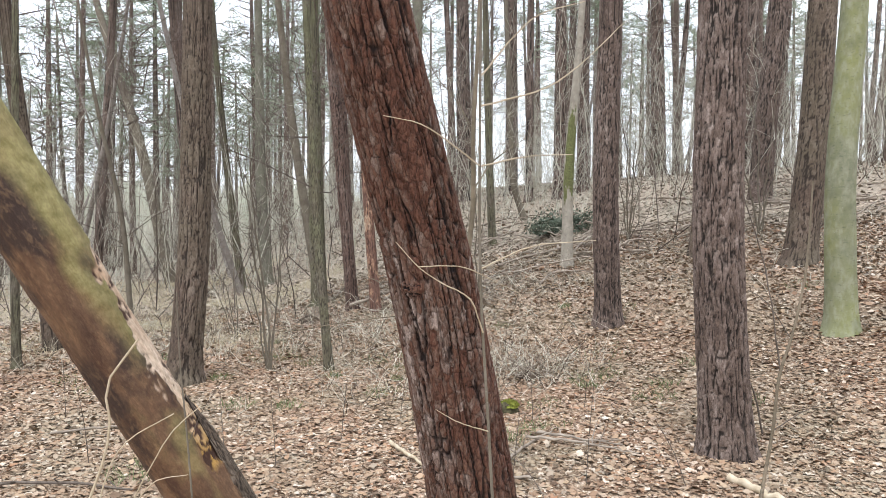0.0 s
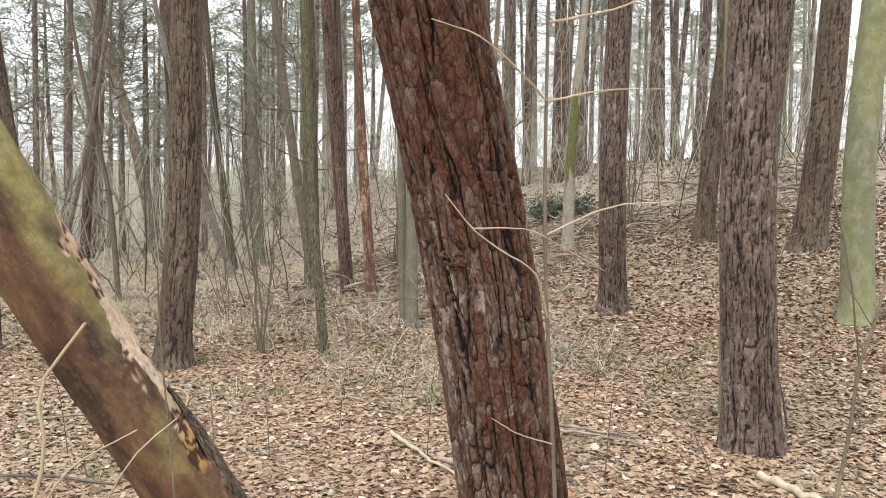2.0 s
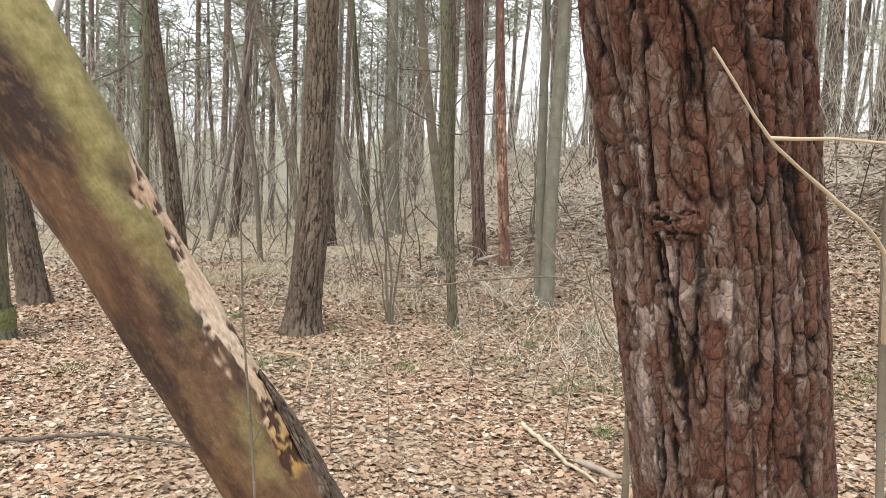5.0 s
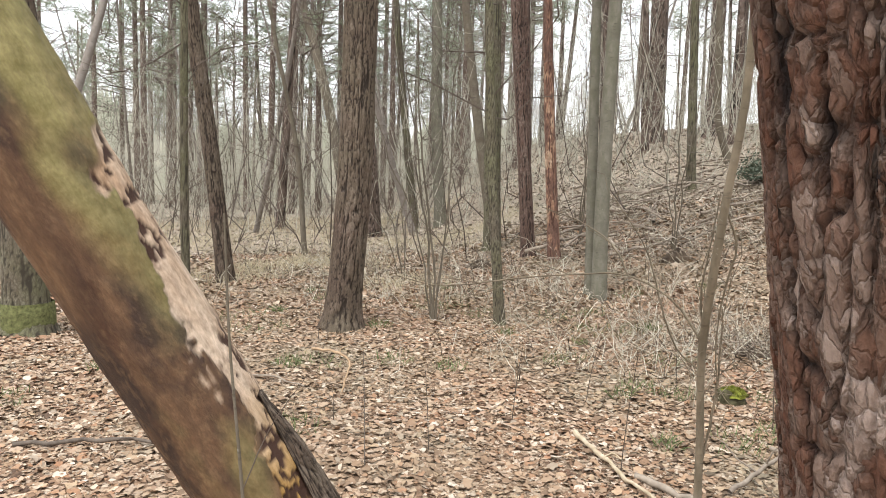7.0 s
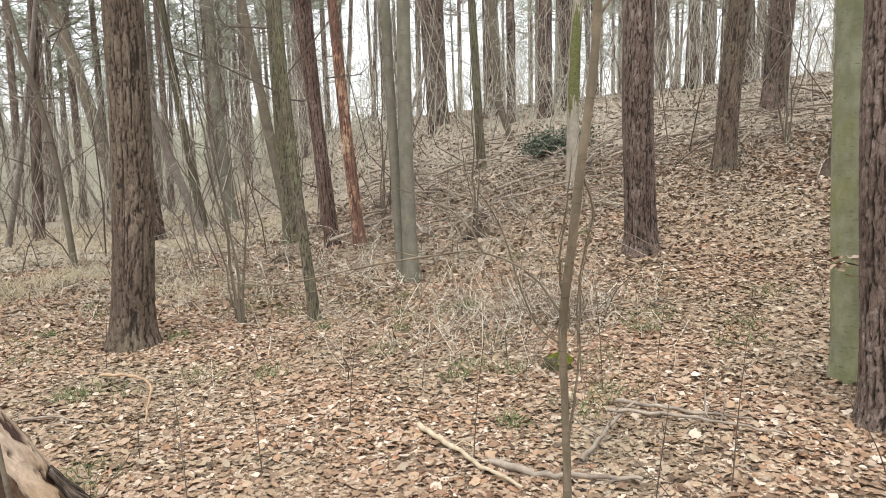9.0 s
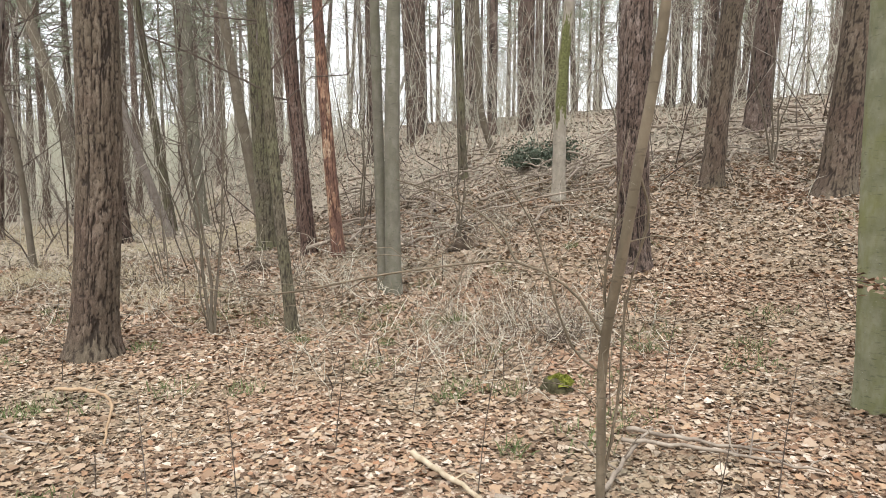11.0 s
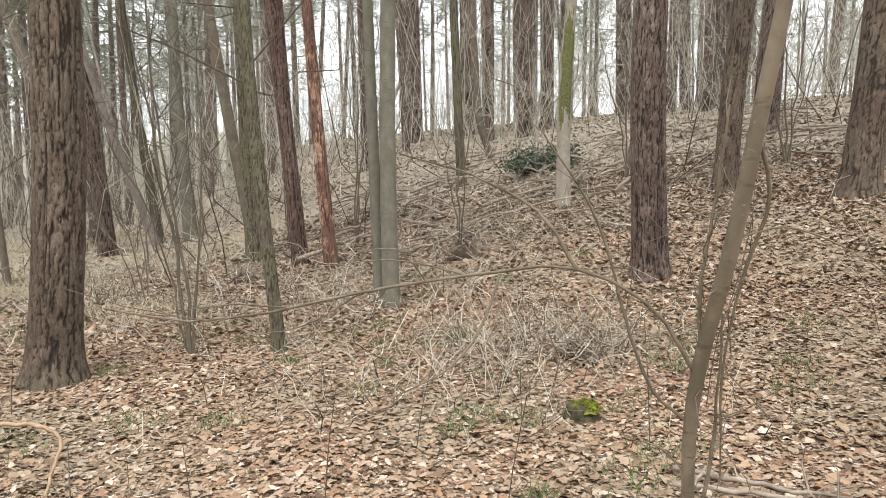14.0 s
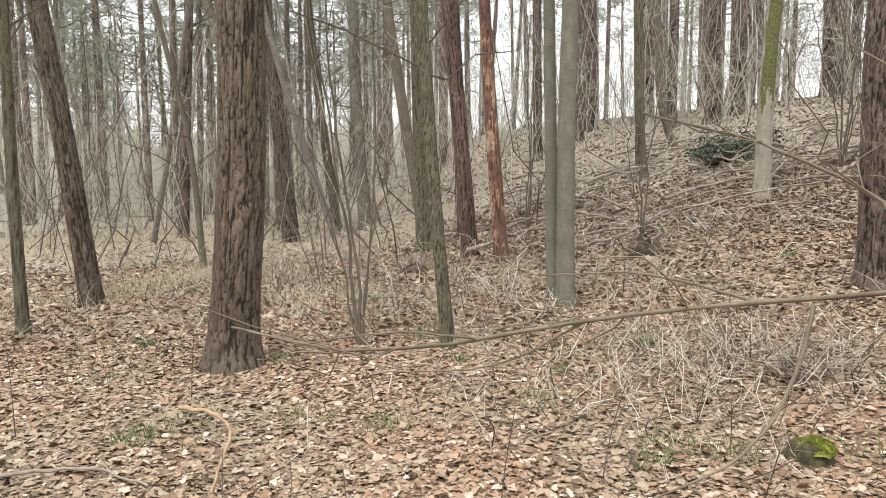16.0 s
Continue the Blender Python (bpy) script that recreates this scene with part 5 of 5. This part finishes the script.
floor_branch([(0.75, 5.6), (0.95, 5.2, 0.05), (1.3, 5.0)], 0.014, "thin dead branch with side twigs on litter", dead_wood, 0.03, 4)
floor_branch([(-3.6, 4.3), (-2.8, 4.45, 0.02), (-2.1, 4.4)], 0.015, "dark thin branch half sunk in leaves", twig_wood, 0.02, 3)
floor_branch([(1.8, 4.3), (2.0, 3.9), (2.2, 3.5)], 0.03, "pale peeled stick beside the pine", pale_twig, 0.03, 0)
floor_branch([(-3.4, 5.7), (-2.9, 5.9, 0.02), (-2.5, 5.8)], 0.012, "thin brown twig on leaf litter", dead_wood, 0.02, 2)
rng = np.random.default_rng(77)
for i in range(150):
    x, y = (rng.uniform(2.8, 10), rng.uniform(13.2, 19)) if i < 84 else (rng.uniform(-1.5, 2.8), rng.uniform(12, 19))
    a, L = rng.normal(0.2, 0.45) if i % 3 == 0 else rng.uniform(0, 3.14), rng.uniform(0.5, 2.2)
    dx, dy = math.cos(a) * L / 2, math.sin(a) * L / 2
    floor_branch([(x - dx, y - dy), (x, y, rng.uniform(0.02, 0.12)), (x + dx, y + dy)], rng.uniform(0.01, 0.034), "grey dead branch of a brush heap", dead_wood, rng.uniform(0.03, 0.3), 3, "fallen_branch", "brush heap on the slope")


rotten_wood = plain_wood("rotten_wood", [(0.3, (0.03, 0.026, 0.014)), (0.7, (0.1, 0.09, 0.048))], 22, (1, 1, 1), 1.0)


def mossy_stump():
    x, y = 0.575, 6.52
    z = fz(x, y)
    ob = thing("tree_stump", (x, y, z), "low rotten stump with a cap of green moss", "stump")
    n, k = 40, 16
    th = np.arange(n) * 2 * np.pi / n
    prof_r = np.concatenate([np.linspace(0.16, 0.115, 9), np.linspace(0.105, 0.0, 7)])
    prof_z = np.concatenate([np.linspace(-0.06, 0.1, 9), 0.115 + 0.02 * np.sin(np.linspace(0, 2.5, 7))])
    TH, I = np.meshgrid(th, np.arange(k))
    R = prof_r[:, None] * (1 + 0.14 * np.sin(TH * 3 + 1) + 0.22 * (value_noise(TH / 6.2832 * 12, I * 0.5, 12, 2.0) - 0.5))
    Z = prof_z[:, None] + 0.03 * (value_noise(TH / 6.2832 * 9, I * 0.6, 9, 4.0) - 0.5)
    V = np.stack([np.cos(TH) * R * 1.15, np.sin(TH) * R, Z], -1)
    i = np.arange(k * n).reshape(k, n)
    j = np.roll(i, -1, axis=1)
    q = np.stack([i[:-1], j[:-1], j[1:], i[1:]], -1).reshape(-1, 4)
    place("stump", mesh_np("stump", V, q, mat=rotten_wood), ob)
    A, B = np.meshgrid(np.arange(n) * 2 * np.pi / n, np.linspace(0, 1, 8))
    cr = 0.14 * np.cos(B * 1.5708) * (1 + 0.25 * (value_noise(A / 6.2832 * 8, B * 3, 8, 6.0) - 0.5))
    cap = np.stack([np.cos(A) * cr + 0.03, np.sin(A) * cr * 0.85 - 0.02, 0.075 + 0.07 * np.sin(B * 1.5708) + 0.02 * (value_noise(A / 6.2832 * 16, B * 5, 16, 3.0) - 0.5)], -1)
    i2 = np.arange(8 * n).reshape(8, n)
    j2 = np.roll(i2, -1, axis=1)
    place("moss_cushion", mesh_np("moss_cushion", cap, np.stack([i2[:-1], j2[:-1], j2[1:], i2[1:]], -1).reshape(-1, 4), mat=moss_green), ob, None, "bright green moss cushion")
    r2 = np.random.default_rng(4)
    m = 2600
    a, s = r2.uniform(0, 6.28, m), np.sqrt(r2.uniform(0, 1, m))
    px, py = np.cos(a) * s * 0.14 + 0.03, np.sin(a) * s * 0.12 - 0.02
    pz = 0.145 - 0.06 * s**3 + 0.012 * np.sin(px * 60) * np.sin(py * 50)
    c = np.stack([px, py, pz], -1)
    d = directions(r2, m, 0.2, 1.5)
    sd = np.cross(d, r2.normal(size=(m, 3)))
    sd /= np.linalg.norm(sd, axis=1, keepdims=True)
    V = np.stack([c - sd * 0.003, c + sd * 0.003, c + d * 0.022], 1)
    tagged(place("moss", mesh_np("moss", V, tris=np.arange(m * 3), mat=moss_green, smooth=False), ob), "bright green moss", kind="stuff")
    ob.scale = (0.7, 0.7, 0.75)


mossy_stump()


def leafy_bush(name, x, y, size, label, n, mat, leaf=0.035, seed=1, category="shrub"):
    """A low evergreen shrub: twigs and many small leaves."""
    r2 = np.random.default_rng(seed)
    z = fz(x, y)
    ob = thing(name, (x, y, z), label, category)
    m = 40
    P = branch_paths(r2, r2.normal(0, 0.12, (m, 3)) * np.array([size[0], size[1], 0]), directions(r2, m, 0.1, 1.4), r2.uniform(0.4, 1.0, m) * size[2] * 1.3, 4, -0.1, 0.4)
    P[:, :, 0] *= size[0] / size[2]
    P[:, :, 1] *= size[1] / size[2]
    place("twigs", tube_mesh("twigs", P, np.linspace(0.008, 0.003, 4)[None] * np.ones((m, 1)), twig_wood, 4), ob)
    i, k = r2.integers(0, m, n), r2.integers(1, 4, n)
    c = P[i, k] + r2.normal(0, 0.09, (n, 3)) * np.array([1.4, 1.4, 1])
    c[:, 2] = np.abs(c[:, 2]) + 0.02
    d = directions(r2, n, -0.3, 1.0)
    s = np.cross(d, r2.normal(size=(n, 3)))
    s /= np.linalg.norm(s, axis=1, keepdims=True)
    L = leaf * r2.uniform(0.7, 1.5, (n, 1))
    V = np.stack([c, c + d * L * 0.5 + s * L * 0.3, c + d * L, c + d * L * 0.5 - s * L * 0.3], 1)
    place("foliage", mesh_np("foliage", V, np.arange(n * 4), mat=mat, smooth=False), ob)
    return ob


leafy_bush("evergreen_bush", 2.72, 16.9, (0.6, 0.4, 0.42), "low dark evergreen bush on the slope", 3000, evergreen, 0.06, 2)
leafy_bush("evergreen_bush", 3.35, 17.2, (0.4, 0.35, 0.35), "low dark evergreen bush on the slope", 1500, evergreen, 0.06, 3)


def root_heap(x, y, w, h, label):
    """A dark heap of earth and roots with stalks on it."""
    z = fz(x, y)
    ob = thing("root_heap", (x, y, z), label, "mound")
    n, k = 36, 10
    TH, A = np.meshgrid(np.arange(n) * 2 * np.pi / n, np.linspace(0, 1, k))
    R = w * (1 - A**1.6 * 0.999) * (1 + 0.25 * (value_noise(TH / 6.2832 * 9, A * 4, 9, x * 10) - 0.5))
    V = np.stack([np.cos(TH) * R, np.sin(TH) * R * 0.7, -0.04 + h * A + 0.05 * (value_noise(TH / 6.2832 * 14, A * 6, 14, y) - 0.5)], -1)
    i = np.arange(k * n).reshape(k, n)
    j = np.roll(i, -1, axis=1)
    q = np.stack([i[:-1], j[:-1], j[1:], i[1:]], -1).reshape(-1, 4)
    place("earth", mesh_np("earth", V, q, mat=dark_earth), ob)
    r2 = np.random.default_rng(int(x * 50 + 400))
    P = branch_paths(r2, np.stack([r2.normal(0, w * 0.6, 40), r2.normal(0, w * 0.4, 40), r2.uniform(0, h, 40)], -1), directions(r2, 40, -0.2, 0.7), r2.uniform(0.1, 0.36, 40), 5, -0.4, 0.8)
    for path in P:
        place("root", tube_mesh("root", path[None], np.linspace(0.007, 0.002, 5)[None], dead_wood, 4), ob)


dark_earth = plain_wood("dark_earth", [(0.3, (0.03, 0.022, 0.016)), (0.6, (0.09, 0.065, 0.045)), (0.8, (0.17, 0.12, 0.08))], 9, (1, 1, 1), 1.0)
root_heap(0.56, 11.8, 0.24, 0.22, "dark heap of earth and dead roots")
root_heap(-2.58, 12.75, 0.26, 0.2, "dark heap of earth and dead roots")
# made-up dark mound that stands in for the shade under the brush
root_heap(0.95, 7.75, 0.2, 0.12, "small dark mound added as shade under dry stalks")


# ---- fallen leaves ----
def leaf_shape(detail):
    """Outline of a dry leaf about one unit long round its middle, lobed where it is near. Returns verts (k, 3) and tris."""
    n = (6, 8, 15)[detail]
    a = (np.arange(n) + 0.5 * (detail == 2)) * 2 * np.pi / n
    lobe = 1 + (0.2 * np.cos(a * 7.5) * np.abs(np.sin(a)) if detail == 2 else 0)
    rim = np.stack([0.5 + 0.5 * np.cos(a) * lobe, 0.3 * np.sin(a) * lobe * (1.1 - 0.3 * np.cos(a)), 0.2 * np.abs(np.sin(a)) ** 1.5], -1)
    t = [(0, 1 + i, 1 + (i + 1) % n) for i in range(n)]
    return np.concatenate([[(0.5, 0.0, 0.0)], rim]), None, np.array(t)


def leaf_batch(rng, x, y, size, detail, lift):
    base, q, t = leaf_shape(detail)
    n = len(x)
    bend = rng.normal(0, 0.4, (n, 1))
    curl = rng.uniform(-0.2, 1.2, (n, 1)) * rng.choice([0.45, 1.0], (n, 1))
    ragged = rng.uniform(0.62, 1.2, (n, len(base)))
    X = 0.5 + (base[None, :, 0] - 0.5) * ragged
    Y = base[None, :, 1] * ragged * rng.uniform(0.7, 1.6, (n, 1))
    Zc = base[None, :, 2] * curl + bend * (X - 0.5) ** 2 + rng.normal(0, 0.03, (n, len(base)))
    P = np.stack([X - 0.5, Y, Zc], -1) * size[:, None, None]
    a, p, r = rng.uniform(0, 6.283, n), rng.normal(0, (0.34, 0.24, 0.2)[detail], n), rng.normal(0, (0.34, 0.24, 0.2)[detail], n)
    flip = np.where(rng.random(n) < 0.5, 1.0, -1.0)
    P[:, :, 2] *= flip[:, None]
    cr, sr, cp, sp, ca, sa = np.cos(r), np.sin(r), np.cos(p), np.sin(p), np.cos(a), np.sin(a)
    yy, zz = P[:, :, 1] * cr[:, None] - P[:, :, 2] * sr[:, None], P[:, :, 1] * sr[:, None] + P[:, :, 2] * cr[:, None]
    xx, zz = P[:, :, 0] * cp[:, None] + zz * sp[:, None], -P[:, :, 0] * sp[:, None] + zz * cp[:, None]
    px, py = xx * ca[:, None] - yy * sa[:, None], xx * sa[:, None] + yy * ca[:, None]
    V = np.stack([px + x[:, None], py + y[:, None], zz + (floor_z(x, y) + lift)[:, None]], -1)
    k = len(base)
    o = (np.arange(n) * k)[:, None, None]
    return V.reshape(-1, 3), None if q is None else (q[None] + o).reshape(-1, 4), (t[None] + o).reshape(-1, 3)


def sector(rng, n, r0, r1, half):
    """Places spread evenly over a fan of the floor in front of the way."""
    r, a = np.sqrt(rng.uniform(r0**2, r1**2, n)), rng.uniform(-half, half, n)
    return -0.4 + r * np.sin(a), 1.2 + r * np.cos(a)


def litter(name, n, r0, r1, lo, hi, detail, seed, label, mat=None):
    rng = np.random.default_rng(seed)
    x, y = sector(rng, n, r0, r1, 0.86)
    V, q, t = leaf_batch(rng, x, y, lo + (hi - lo) * rng.uniform(0, 1, n) ** 1.8, detail, rng.uniform(0.001, 0.014 if detail else 0.025, n))
    tagged(place(name, mesh_np(name, V, q, t, mat=mat or leaf_litter_mat, smooth=False)), label, "leaf litter", kind="stuff")


litter("leaf_litter", 40000, 1.6, 5.2, 0.018, 0.068, 2, 41, "dry tan and brown fallen leaves close by the way")
litter("leaf_litter", 62000, 5.0, 8.6, 0.02, 0.072, 1, 44, "dry tan and brown fallen leaves by the sapling")
litter("leaf_litter", 62000, 8.4, 15, 0.035, 0.1, 0, 42, "dry tan and brown fallen leaves between the trunks")
litter("leaf_litter", 46000, 14.5, 32, 0.06, 0.14, 0, 43, "pale greyish fallen leaves on the slope", grey_litter_mat)
litter("leaf_litter", 20000, 11, 16, 0.045, 0.105, 0, 45, "pale greyish fallen leaves at the foot of the slope", grey_litter_mat)

# beech twig that still holds its leaves
bt = thing("beech_twig", (2.45, 5.2, fz(2.45, 5.2)), "low beech shoot still holding dry tan leaves", "shrub")
rng = np.random.default_rng(61)
p = spline([(0, 0, -0.03), (-0.15, -0.05, 0.45), (-0.45, -0.08, 0.74), (-0.8, -0.05, 0.82)], 14)
place("stem", tube_mesh("stem", p[None], np.linspace(0.008, 0.003, 14)[None], twig_wood, 6), bt)
c = p[rng.integers(7, 14, 70)] + rng.normal(0, 0.05, (70, 3)) * np.array([1.6, 1.0, 0.6])
V, q, t = leaf_batch(rng, np.zeros(70), np.zeros(70), rng.uniform(0.04, 0.07, 70), 2, np.zeros(70))
V = V.reshape(70, -1, 3)
V = V - V.mean(axis=1, keepdims=True) + c[:, None]
place("dry_leaves", mesh_np("dry_leaves", V, q, t, mat=leaf_litter_mat, smooth=False), bt, None, "withered tan leaves")

# single leaves beside the way
rng = np.random.default_rng(91)
x, y = sector(rng, 290, 2.6, 5.2, 0.6)
shapes = []
for i in range(8):
    V, q, t = leaf_batch(rng, np.zeros(1), np.zeros(1), np.array([rng.uniform(0.05, 0.08)]), 2, np.zeros(1))
    V[:, 2] -= V[:, 2].min()
    shapes.append(mesh_np("leaf", V, q, t, mat=leaf_single_mat, smooth=False))
for i in range(290):
    ob = new("leaf", shapes[i % 8])
    ob.parent = floor_sheet
    ob.location = (x[i], y[i], fz(x[i], y[i]) + 0.012)
    ob.rotation_euler = (rng.normal(0, 0.15), rng.normal(0, 0.15), rng.uniform(0, 6.28))
